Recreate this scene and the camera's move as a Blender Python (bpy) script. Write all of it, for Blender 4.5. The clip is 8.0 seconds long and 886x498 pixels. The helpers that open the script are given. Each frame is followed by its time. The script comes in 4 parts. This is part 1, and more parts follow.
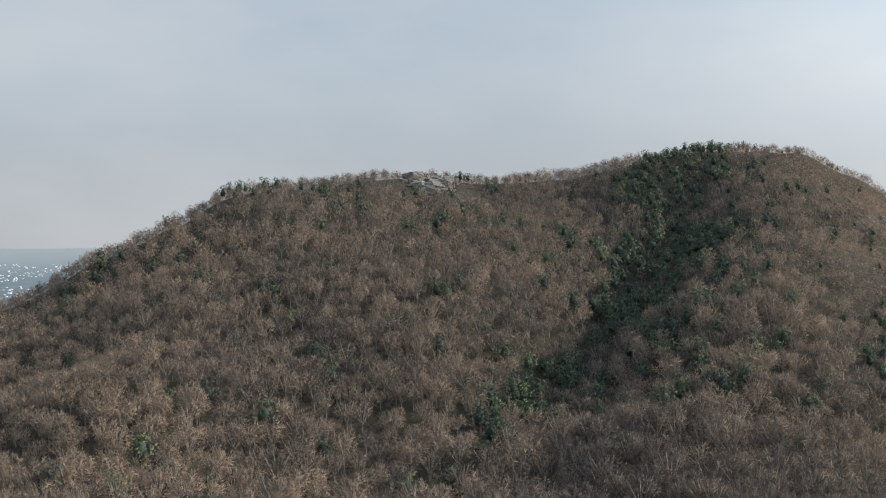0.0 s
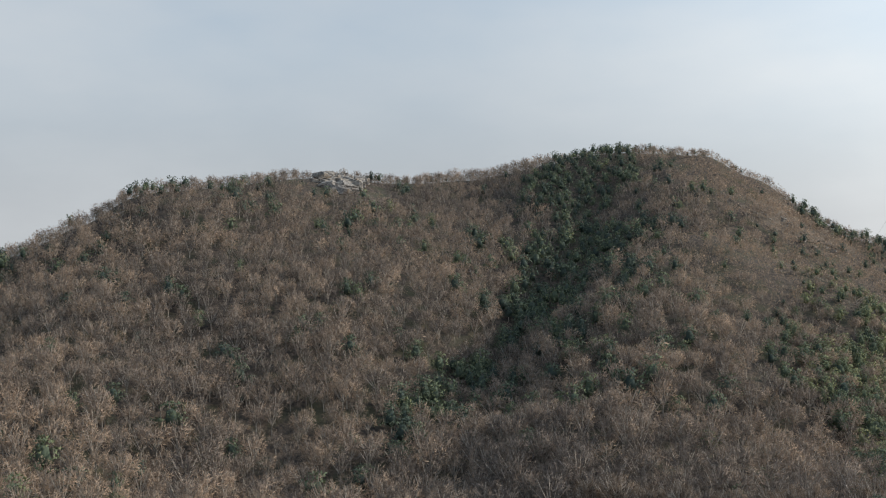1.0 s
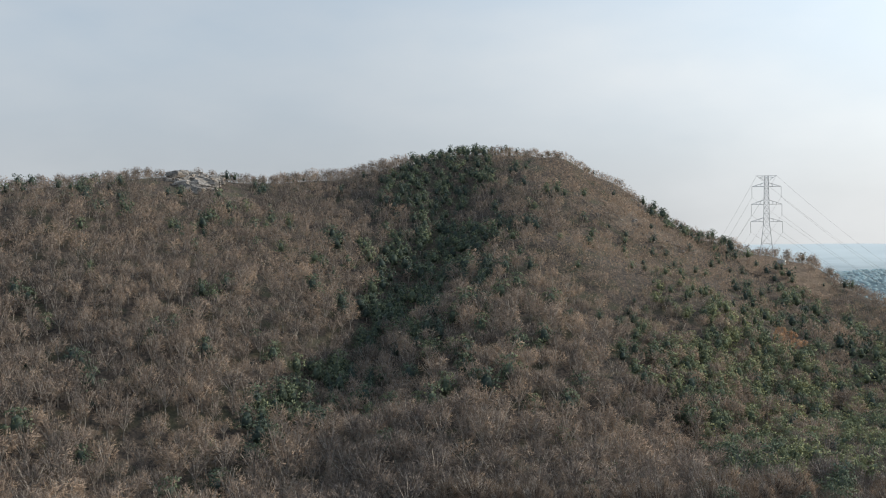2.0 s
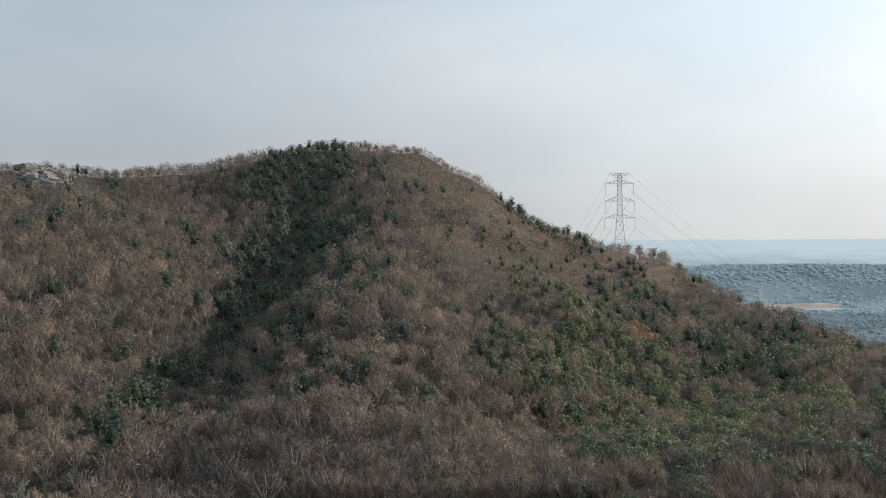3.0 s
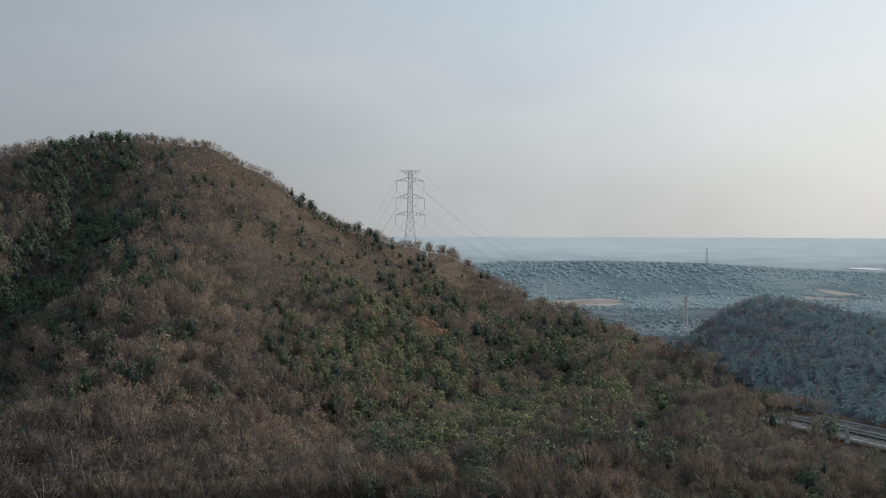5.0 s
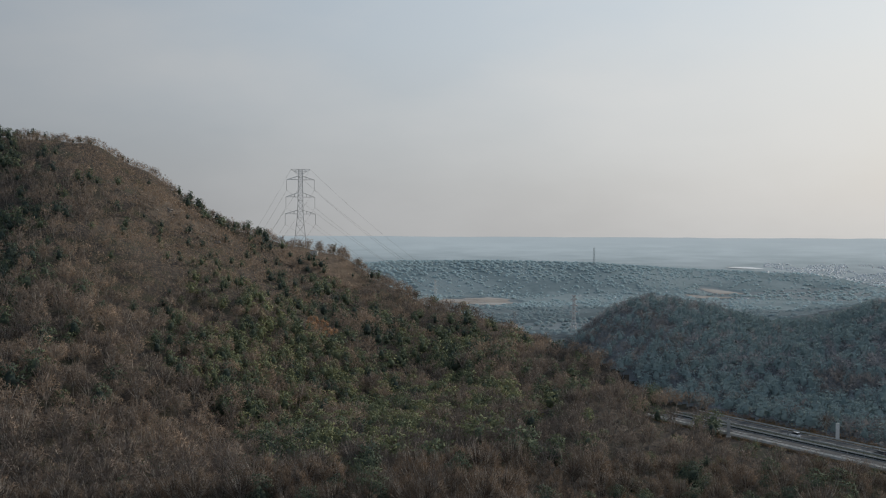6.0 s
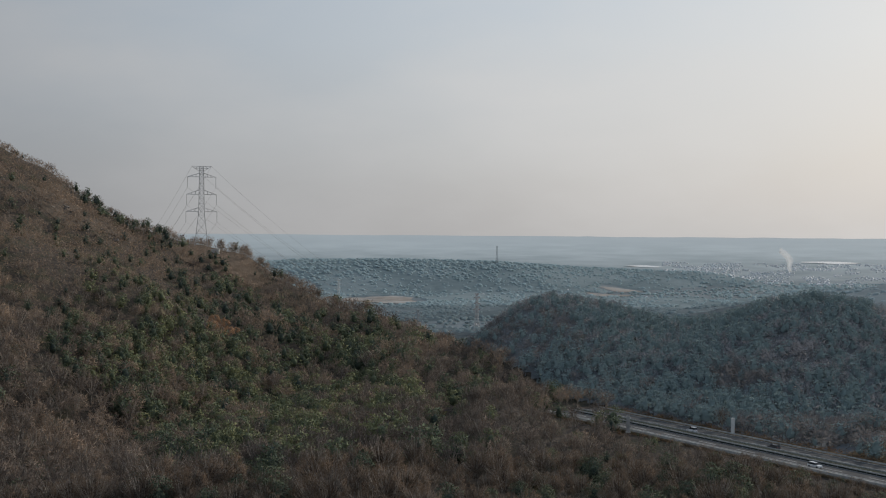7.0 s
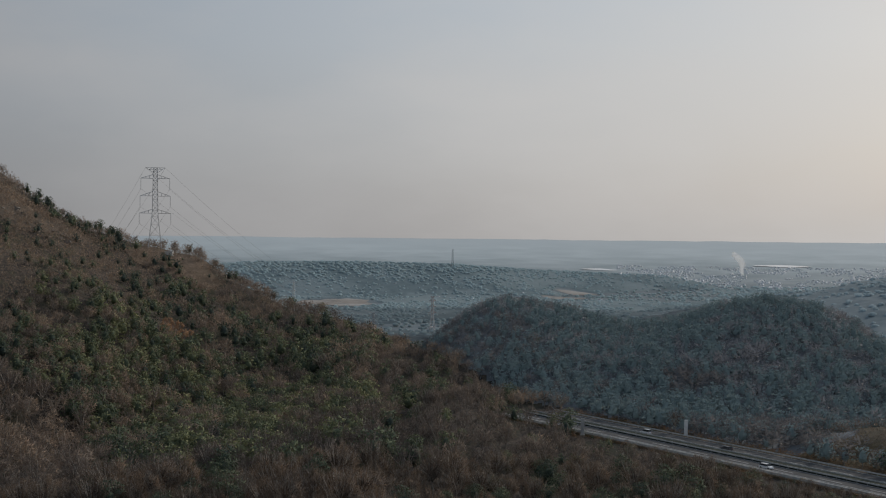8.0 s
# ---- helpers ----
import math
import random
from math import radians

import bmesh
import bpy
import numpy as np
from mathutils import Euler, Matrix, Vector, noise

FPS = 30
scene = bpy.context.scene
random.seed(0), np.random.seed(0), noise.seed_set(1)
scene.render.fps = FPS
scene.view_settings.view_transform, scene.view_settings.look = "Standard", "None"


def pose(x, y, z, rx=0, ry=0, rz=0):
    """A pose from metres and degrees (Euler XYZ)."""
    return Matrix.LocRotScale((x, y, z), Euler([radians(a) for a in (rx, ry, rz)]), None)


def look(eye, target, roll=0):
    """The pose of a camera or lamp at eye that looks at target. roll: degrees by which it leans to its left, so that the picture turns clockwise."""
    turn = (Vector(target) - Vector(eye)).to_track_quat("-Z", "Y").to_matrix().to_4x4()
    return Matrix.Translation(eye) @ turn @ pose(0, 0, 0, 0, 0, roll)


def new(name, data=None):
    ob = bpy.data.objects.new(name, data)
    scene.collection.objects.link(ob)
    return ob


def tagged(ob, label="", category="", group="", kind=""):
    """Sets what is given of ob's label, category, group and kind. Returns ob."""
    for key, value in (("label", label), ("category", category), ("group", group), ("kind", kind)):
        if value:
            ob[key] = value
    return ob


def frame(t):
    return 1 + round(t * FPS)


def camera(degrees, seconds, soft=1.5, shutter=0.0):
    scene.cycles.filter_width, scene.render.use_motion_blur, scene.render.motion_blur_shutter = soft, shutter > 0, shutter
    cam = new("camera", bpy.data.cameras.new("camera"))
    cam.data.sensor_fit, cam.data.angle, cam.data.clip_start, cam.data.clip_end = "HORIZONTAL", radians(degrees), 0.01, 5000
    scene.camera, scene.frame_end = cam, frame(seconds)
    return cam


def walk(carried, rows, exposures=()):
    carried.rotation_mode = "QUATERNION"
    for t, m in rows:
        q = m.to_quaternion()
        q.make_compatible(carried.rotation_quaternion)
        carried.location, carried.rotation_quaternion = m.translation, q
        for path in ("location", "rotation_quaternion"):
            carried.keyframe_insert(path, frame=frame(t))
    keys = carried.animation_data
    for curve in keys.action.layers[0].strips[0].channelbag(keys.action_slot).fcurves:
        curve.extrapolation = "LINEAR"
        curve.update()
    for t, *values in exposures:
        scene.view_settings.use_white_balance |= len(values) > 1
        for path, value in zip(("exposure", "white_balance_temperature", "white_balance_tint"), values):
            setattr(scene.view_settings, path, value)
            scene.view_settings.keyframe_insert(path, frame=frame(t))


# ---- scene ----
# ---------------------------------------------------------------- camera and its pan
EYE_Z = 115.0
cam = camera(41.0, 8.0, soft=1.1)
PATH = [  # seconds, yaw, pitch, roll
    (0.0, 0.00, -0.12, -0.32), (0.5, -1.37, -0.12, -0.21), (1.0, -4.31, -0.14, -0.22), (1.5, -7.47, -0.15, -0.16),
    (2.0, -11.18, -0.15, -0.25), (3.5, -20.68, -0.49, -0.16), (4.0, -22.98, -0.52, -0.09), (4.5, -25.40, -0.57, 0.05),
    (6.0, -33.33, -0.59, 0.28), (6.5, -35.64, -0.66, 0.30), (7.0, -37.99, -0.64, 0.41), (7.5, -39.97, -0.57, 0.56),
    (8.0, -40.13, -0.49, 0.58)]
EXPOSURE = [(0.0, 0.1, 6500, 10), (2.0, 0.15, 6500, 10), (3.5, -0.08, 6500, 10), (4.5, -0.34, 6500, 10), (6.0, -0.66, 6550, 11), (7.0, -0.76, 6600, 12.4), (7.5, -0.8, 6620, 12.8), (8.0, -1.02, 6640, 13)]
walk(cam, [(t, pose(0, 0, EYE_Z, 90 + p, 0, w) @ pose(0, 0, 0, 0, 0, r)) for t, w, p, r in PATH], EXPOSURE)

# ---------------------------------------------------------------- sky and sun
SUN_BEARING, SUN_HEIGHT = 85.0, 25.0
sun_way = Vector((math.sin(radians(SUN_BEARING)) * math.cos(radians(SUN_HEIGHT)),
                  math.cos(radians(SUN_BEARING)) * math.cos(radians(SUN_HEIGHT)), math.sin(radians(SUN_HEIGHT))))
world = bpy.data.worlds.new("sky")
scene.world = world
world.use_nodes = True


def sky_nodes():
    nt = world.node_tree
    nt.nodes.clear()
    n, link = nt.nodes.new, nt.links.new
    out, bg = n("ShaderNodeOutputWorld"), n("ShaderNodeBackground")
    sky = n("ShaderNodeTexSky")
    sky.sky_type, sky.sun_disc = "NISHITA", False
    sky.sun_elevation, sky.sun_rotation = radians(SUN_HEIGHT), radians(SUN_BEARING)
    sky.air_density, sky.dust_density, sky.ozone_density = 1.0, 4.0, 1.0
    dim = n("ShaderNodeVectorMath")
    dim.operation = "SCALE"
    dim.inputs["Scale"].default_value = 0.1
    link(sky.outputs["Color"], dim.inputs[0])
    # pale haze, thickest at the horizon, with thin streaks of high cloud
    co, sep = n("ShaderNodeTexCoord"), n("ShaderNodeSeparateXYZ")
    link(co.outputs["Generated"], sep.inputs[0])
    ramp = n("ShaderNodeValToRGB")
    e = ramp.color_ramp.elements
    e[0].position, e[0].color = 0.0, (0.50, 0.525, 0.55, 1)
    e[1].position, e[1].color = 0.6, (0.33, 0.48, 0.68, 1)
    mid = e.new(0.16)
    mid.color = (0.485, 0.57, 0.655, 1)
    link(sep.outputs["Z"], ramp.inputs[0])
    mix = n("ShaderNodeMix")
    mix.data_type = "RGBA"
    mix.inputs["Factor"].default_value = 0.86
    link(dim.outputs[0], mix.inputs["A"])
    link(ramp.outputs[0], mix.inputs["B"])
    stretch = n("ShaderNodeMapping")
    stretch.inputs["Rotation"].default_value = (0.25, 0.35, 0.5)
    stretch.inputs["Scale"].default_value = (2.0, 2.0, 5.0)
    streak = n("ShaderNodeTexNoise")
    streak.inputs["Scale"].default_value, streak.inputs["Detail"].default_value = 1.6, 6.0
    link(co.outputs["Generated"], stretch.inputs[0])
    link(stretch.outputs[0], streak.inputs["Vector"])
    thin = n("ShaderNodeMapRange")
    thin.inputs["From Min"].default_value, thin.inputs["From Max"].default_value = 0.42, 0.72
    thin.inputs["To Max"].default_value = 0.6
    link(streak.outputs["Fac"], thin.inputs["Value"])
    cloud = n("ShaderNodeMix")
    cloud.data_type = "RGBA"
    cloud.inputs["B"].default_value = (0.61, 0.64, 0.665, 1)
    link(thin.outputs["Result"], cloud.inputs["Factor"])
    link(mix.outputs["Result"], cloud.inputs["A"])
    # the bright veil round the sun
    away, hot = n("ShaderNodeVectorMath"), n("ShaderNodeMapRange")
    away.operation = "DOT_PRODUCT"
    unit = n("ShaderNodeVectorMath")
    unit.operation = "NORMALIZE"
    link(co.outputs["Generated"], unit.inputs[0])
    link(unit.outputs[0], away.inputs[0])
    away.inputs[1].default_value = sun_way
    hot.inputs["From Min"].default_value, hot.inputs["From Max"].default_value = 0.15, 1.0
    hot.inputs["To Min"].default_value, hot.inputs["To Max"].default_value = 0.95, 2.08
    hot.interpolation_type = "SMOOTHSTEP"
    link(away.outputs["Value"], hot.inputs["Value"])
    lit = n("ShaderNodeVectorMath")
    lit.operation = "SCALE"
    link(cloud.outputs["Result"], lit.inputs[0])
    link(hot.outputs["Result"], lit.inputs["Scale"])
    warm, tint = n("ShaderNodeMapRange"), n("ShaderNodeMix")
    warm.inputs["From Min"].default_value, warm.inputs["From Max"].default_value = 0.2, 0.95
    tint.data_type, tint.blend_type = "RGBA", "MULTIPLY"
    tint.inputs["B"].default_value = (1.0, 0.95, 0.88, 1)
    link(away.outputs["Value"], warm.inputs["Value"])
    link(warm.outputs["Result"], tint.inputs["Factor"])
    link(lit.outputs[0], tint.inputs["A"])
    link(tint.outputs["Result"], bg.inputs["Color"])
    bg.inputs["Strength"].default_value = 1.0
    link(bg.outputs[0], out.inputs["Surface"])


sky_nodes()
sun = new("sun", bpy.data.lights.new("sun", "SUN"))
sun.data.energy, sun.data.angle, sun.data.color = 3.4, radians(2.0), (1.0, 0.93, 0.82)
sun.matrix_basis = look(sun_way * 500, (0, 0, 0))


# ---------------------------------------------------------------- materials
def material(name, low, high, scale=0.2, rough=0.9, detail=5.0, tone="", third=None, bump=0.0, bump_scale=2.0, spread=(0.35, 0.65), metal=0.0, through_light=0.0, grain=0.3):
    """Two colours mixed by noise at real size; tone: a mesh attribute that picks between low and high instead; third: a stain colour."""
    m = bpy.data.materials.new(name)
    m.use_nodes = True
    nt = m.node_tree
    n, link = nt.nodes.new, nt.links.new
    bsdf = nt.nodes["Principled BSDF"]
    bsdf.inputs["Roughness"].default_value, bsdf.inputs["Metallic"].default_value = rough, metal
    bsdf.inputs["Specular IOR Level"].default_value = 0.2
    geo = n("ShaderNodeNewGeometry")
    tex = n("ShaderNodeTexNoise")
    tex.inputs["Scale"].default_value, tex.inputs["Detail"].default_value = scale, detail
    link(geo.outputs["Position"], tex.inputs["Vector"])
    ramp = n("ShaderNodeValToRGB")
    ramp.color_ramp.elements[0].position, ramp.color_ramp.elements[1].position = spread
    ramp.color_ramp.elements[0].color, ramp.color_ramp.elements[1].color = (*low, 1), (*high, 1)
    if tone:
        ramp.color_ramp.elements[0].position, ramp.color_ramp.elements[1].position = 0.0, 1.0
        if third:
            ramp.color_ramp.elements.new(0.5).color = (*third, 1)
        att = n("ShaderNodeAttribute")
        att.attribute_name = tone
        add = n("ShaderNodeMath")
        add.operation = "MULTIPLY_ADD"
        add.inputs[1].default_value, add.inputs[2].default_value = grain, -grain / 2
        link(tex.outputs["Fac"], add.inputs[0])
        both = n("ShaderNodeMath")
        link(add.outputs[0], both.inputs[0])
        link(att.outputs["Fac"], both.inputs[1])
        link(both.outputs[0], ramp.inputs[0])
        colour = ramp.outputs[0]
    else:
        link(tex.outputs["Fac"], ramp.inputs[0])
        colour = ramp.outputs[0]
        if third:
            big = n("ShaderNodeTexNoise")
            big.inputs["Scale"].default_value = scale * 0.17
            link(geo.outputs["Position"], big.inputs["Vector"])
            sharp = n("ShaderNodeMapRange")
            sharp.inputs["From Min"].default_value, sharp.inputs["From Max"].default_value = 0.48, 0.66
            link(big.outputs["Fac"], sharp.inputs["Value"])
            mix = n("ShaderNodeMix")
            mix.data_type = "RGBA"
            mix.inputs["B"].default_value = (*third, 1)
            link(sharp.outputs["Result"], mix.inputs["Factor"])
            link(colour, mix.inputs["A"])
            colour = mix.outputs["Result"]
    link(colour, bsdf.inputs["Base Color"])
    if bump:
        fine = n("ShaderNodeTexNoise")
        fine.inputs["Scale"].default_value, fine.inputs["Detail"].default_value = bump_scale, 8.0
        link(geo.outputs["Position"], fine.inputs["Vector"])
        b = n("ShaderNodeBump")
        b.inputs["Strength"].default_value, b.inputs["Distance"].default_value = bump, 0.5
        link(fine.outputs["Fac"], b.inputs["Height"])
        link(b.outputs[0], bsdf.inputs["Normal"])
    if through_light:
        leaf, both = n("ShaderNodeBsdfTranslucent"), n("ShaderNodeMixShader")
        link(colour, leaf.inputs["Color"])
        both.inputs[0].default_value = through_light
        link(bsdf.outputs[0], both.inputs[1])
        link(leaf.outputs[0], both.inputs[2])
        link(both.outputs[0], nt.nodes["Material Output"].inputs["Surface"])
    return m


M_FLOOR = material("leaf_litter", (0.036, 0.031, 0.027), (0.135, 0.102, 0.076), 0.55, bump=1.0, bump_scale=0.9, third=(0.06, 0.058, 0.036), detail=9, spread=(0.36, 0.7))
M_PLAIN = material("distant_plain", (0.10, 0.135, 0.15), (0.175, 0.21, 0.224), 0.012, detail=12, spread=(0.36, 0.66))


def haze_plain():
    """Haze put into the base colour: the dark valley floor pales with distance towards the horizon."""
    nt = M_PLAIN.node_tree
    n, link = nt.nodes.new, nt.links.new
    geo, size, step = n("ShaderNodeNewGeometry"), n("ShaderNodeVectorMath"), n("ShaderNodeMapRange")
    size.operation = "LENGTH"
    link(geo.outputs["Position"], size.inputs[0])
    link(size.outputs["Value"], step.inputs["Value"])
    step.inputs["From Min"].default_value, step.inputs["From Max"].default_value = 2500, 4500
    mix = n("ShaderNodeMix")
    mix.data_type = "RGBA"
    tex, hazed_land = n("ShaderNodeTexNoise"), n("ShaderNodeValToRGB")
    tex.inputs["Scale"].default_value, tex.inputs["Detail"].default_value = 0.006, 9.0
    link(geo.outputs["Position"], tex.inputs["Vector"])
    link(tex.outputs["Fac"], hazed_land.inputs[0])
    e = hazed_land.color_ramp.elements
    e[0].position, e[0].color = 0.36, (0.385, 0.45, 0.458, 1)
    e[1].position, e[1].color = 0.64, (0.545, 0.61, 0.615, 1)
    # haze put into the colour: dimmer to the west, brighter on the sun's side
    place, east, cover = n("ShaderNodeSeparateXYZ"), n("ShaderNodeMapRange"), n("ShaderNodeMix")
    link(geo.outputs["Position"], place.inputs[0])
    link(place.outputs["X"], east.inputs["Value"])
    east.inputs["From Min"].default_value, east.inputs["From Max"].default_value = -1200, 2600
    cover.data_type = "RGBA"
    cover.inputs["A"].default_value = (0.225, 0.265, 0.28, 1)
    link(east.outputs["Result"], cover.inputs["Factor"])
    link(hazed_land.outputs[0], cover.inputs["B"])
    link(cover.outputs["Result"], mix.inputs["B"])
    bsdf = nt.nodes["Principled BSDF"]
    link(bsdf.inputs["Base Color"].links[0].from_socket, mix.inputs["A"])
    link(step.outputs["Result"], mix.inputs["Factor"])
    # the last stretch pales further, as haze melting into the sky
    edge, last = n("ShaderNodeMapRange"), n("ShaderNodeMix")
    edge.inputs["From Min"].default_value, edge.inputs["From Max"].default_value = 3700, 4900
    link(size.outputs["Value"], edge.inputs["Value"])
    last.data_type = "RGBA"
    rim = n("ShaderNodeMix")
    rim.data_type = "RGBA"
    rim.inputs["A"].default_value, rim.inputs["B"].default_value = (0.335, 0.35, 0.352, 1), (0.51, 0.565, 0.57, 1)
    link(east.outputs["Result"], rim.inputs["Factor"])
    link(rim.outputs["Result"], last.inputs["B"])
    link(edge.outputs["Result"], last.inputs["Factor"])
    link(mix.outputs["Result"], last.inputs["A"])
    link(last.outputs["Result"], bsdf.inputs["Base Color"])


haze_plain()
# litter colour lifted towards blue-grey for haze past the road
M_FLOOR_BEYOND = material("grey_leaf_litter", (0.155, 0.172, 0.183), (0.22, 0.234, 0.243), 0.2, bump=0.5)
M_TWIG = material("winter_twigs", (0.15, 0.125, 0.108), (0.41, 0.30, 0.212), 0.4, tone="tone", third=(0.27, 0.212, 0.168), through_light=0.25)
M_BARK = material("bark", (0.22, 0.192, 0.165), (0.40, 0.355, 0.30), 1.5)
M_PINE = material("pine_needles", (0.066, 0.088, 0.074), (0.27, 0.275, 0.14), 0.5, tone="tone", third=(0.14, 0.17, 0.104), through_light=0.2)
# copies for the hills past the road, with haze mixed into their colours
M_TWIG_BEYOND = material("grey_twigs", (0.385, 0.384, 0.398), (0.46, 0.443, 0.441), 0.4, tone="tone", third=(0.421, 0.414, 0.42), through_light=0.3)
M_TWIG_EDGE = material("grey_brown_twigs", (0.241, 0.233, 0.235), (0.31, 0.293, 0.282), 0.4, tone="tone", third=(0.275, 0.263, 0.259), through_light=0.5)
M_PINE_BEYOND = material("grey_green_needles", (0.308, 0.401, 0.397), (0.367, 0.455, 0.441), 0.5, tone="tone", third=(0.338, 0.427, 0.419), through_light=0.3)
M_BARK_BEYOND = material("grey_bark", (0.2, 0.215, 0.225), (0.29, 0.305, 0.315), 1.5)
M_ROCK = material("grey_rock", (0.15, 0.137, 0.124), (0.35, 0.318, 0.282), 0.6, bump=0.8, third=(0.19, 0.155, 0.12))
M_STEEL = material("galvanised_steel", (0.38, 0.39, 0.40), (0.52, 0.52, 0.52), 0.5, rough=0.55, metal=0.3)
M_ASPHALT = material("asphalt", (0.05, 0.052, 0.055), (0.085, 0.085, 0.085), 0.3, bump=0.2)
M_WHITE = material("road_paint", (0.36, 0.36, 0.35), (0.6, 0.6, 0.58), 1.0)
M_HEDGE = material("median_hedge", (0.012, 0.018, 0.014), (0.03, 0.04, 0.025), 1.2, bump=0.8)

# ---------------------------------------------------------------- the lie of the land
rng = np.random.default_rng(7)
TABLE = rng.random((64, 64))


def value_noise(x, y):
    xi, yi = np.floor(x).astype(int), np.floor(y).astype(int)
    u, v = x - xi, y - yi
    u, v = u * u * (3 - 2 * u), v * v * (3 - 2 * v)
    a, b = TABLE[xi % 64, yi % 64], TABLE[(xi + 1) % 64, yi % 64]
    c, d = TABLE[xi % 64, (yi + 1) % 64], TABLE[(xi + 1) % 64, (yi + 1) % 64]
    return (a * (1 - u) + b * u) * (1 - v) + (c * (1 - u) + d * u) * v


def rough_land(x, y, size, octaves=4):
    total, amp = 0, 1.0
    for i in range(octaves):
        total = total + amp * (value_noise(x / size + 11.3 * i, y / size + 5.7 * i) - 0.5)
        size, amp = size / 2, amp / 2
    return total


def bearing(a, d, z=0.0):
    """A place by its bearing from the eye (degrees, clockwise from +y), its distance and its height."""
    return np.array([d * math.sin(radians(a)), d * math.cos(radians(a)), z])


# crests: bearing, distance, height
MAIN_RIDGE = [(-40, 610, 20), (-27, 640, 56), (-20.5, 655, 80), (-15.5, 665, 110), (-12.7, 670, 126), (-9.8, 682, 147), (-7, 702, 151.5),
              (-1.2, 750, 160), (2.1, 770, 155.5), (5.9, 790, 157.5), (9.9, 790, 169.5), (12.6, 782, 174), (14.7, 780, 174), (16.9, 772, 172.5), (19, 765, 156.5),
              (21.3, 760, 134.5), (23.4, 755, 117.5), (26.5, 750, 109.5), (27.9, 745, 104.5), (30.2, 730, 86), (33, 710, 71), (36.2, 660, 55),
              (38.5, 645, 36), (41, 630, 22)]
TOE_RIDGE = [(33.5, 690, 68), (36.2, 650, 55), (38.5, 590, 51), (41, 530, 51), (43.5, 480, 50.5), (45, 448, 49.5), (46.5, 420, 47), (47.8, 393, 42), (51, 362, 38), (56, 335, 30)]
PEAK_SPUR = [(14.0, 780, 172), (15.5, 710, 150), (15.5, 630, 119), (14, 540, 85), (12, 440, 47), (10, 360, 22)]
LEFT_SPUR = [(-9.5, 655, 122), (-10.5, 600, 101), (-12.5, 500, 66), (-14, 400, 33), (-15, 330, 18)]
EDGE_SPUR = [(-20.5, 655, 78), (-21, 560, 56), (-22, 460, 32), (-22, 380, 16)]
GREEN_SPUR = [(27, 690, 84), (27.5, 650, 72), (28, 560, 42), (28, 470, 16)]
DARK_HILL = [(37.5, 660, 34), (39.3, 656, 50), (41.4, 649, 71.5), (43.3, 638, 81.2), (46, 634, 76.8), (48.7, 634, 68.5), (51.4, 626, 71.5), (54, 615, 81.2), (55.8, 608, 83.5), (57.8, 600, 79.8), (60.7, 592, 66), (65, 585, 46)]
FAR_RISE = [(56, 1500, 40), (58, 1450, 58), (60.6, 1420, 74), (64, 1400, 88), (70, 1400, 90)]
WOOD_RISE = [(25, 2650, 40), (31, 2600, 60), (36, 2600, 62), (40.5, 2600, 58), (45, 2700, 44), (50, 2800, 35)]
RAVINE = [(12.0, 765), (11.6, 707), (10.9, 657), (9.2, 600), (7.2, 552), (5.1, 512), (3.0, 480), (1.2, 457), (-0.6, 430)]
ROAD_A, ROAD_B, ROAD_Z = bearing(46.9, 455, 45.0), bearing(60.9, 362, 45.0), 45.0
GRASS_BANK = [(58.6, 432, 47), (60.5, 424, 52), (64, 415, 57)]
ROAD_BENCH = [(45, 480, 40), (46.9, 455, 43), (53, 398, 43), (60.9, 362, 43), (75, 330, 43)]
ROAD_WAY = (ROAD_B - ROAD_A) / np.linalg.norm(ROAD_B - ROAD_A)
ROAD_SIDE = np.array([ROAD_WAY[1], -ROAD_WAY[0], 0])  # away from the eye or towards it
if ROAD_SIDE[:2] @ ROAD_A[:2] > 0:
    ROAD_SIDE = -ROAD_SIDE


def along_road(x, y):
    dx, dy = x - ROAD_A[0], y - ROAD_A[1]
    return dx * ROAD_WAY[0] + dy * ROAD_WAY[1], dx * ROAD_SIDE[0] + dy * ROAD_SIDE[1]


def crest(x, y, line, slope, flat):
    pts = [bearing(*p) for p in line]
    dists, tops = [], []
    for p, q in zip(pts, pts[1:]):
        dx, dy = q[0] - p[0], q[1] - p[1]
        t = np.clip(((x - p[0]) * dx + (y - p[1]) * dy) / (dx * dx + dy * dy), 0, 1)
        dists.append(np.hypot(x - p[0] - t * dx, y - p[1] - t * dy))
        tops.append(p[2] + t * (q[2] - p[2]))
    near = np.minimum.reduce(dists)
    weights = [np.exp((near - d) / (6 + 0.06 * near)) for d in dists]
    top = sum(w * z for w, z in zip(weights, tops)) / sum(weights)
    return top - slope * (np.sqrt(near * near + flat * flat) - flat)


def segment_distance(x, y, line):
    best = np.full(np.shape(x), 1e9)
    pts = [bearing(*p) for p in line]
    for p, q in zip(pts, pts[1:]):
        dx, dy = q[0] - p[0], q[1] - p[1]
        t = np.clip(((x - p[0]) * dx + (y - p[1]) * dy) / (dx * dx + dy * dy), 0, 1)
        best = np.minimum(best, np.hypot(x - p[0] - t * dx, y - p[1] - t * dy))
    return best


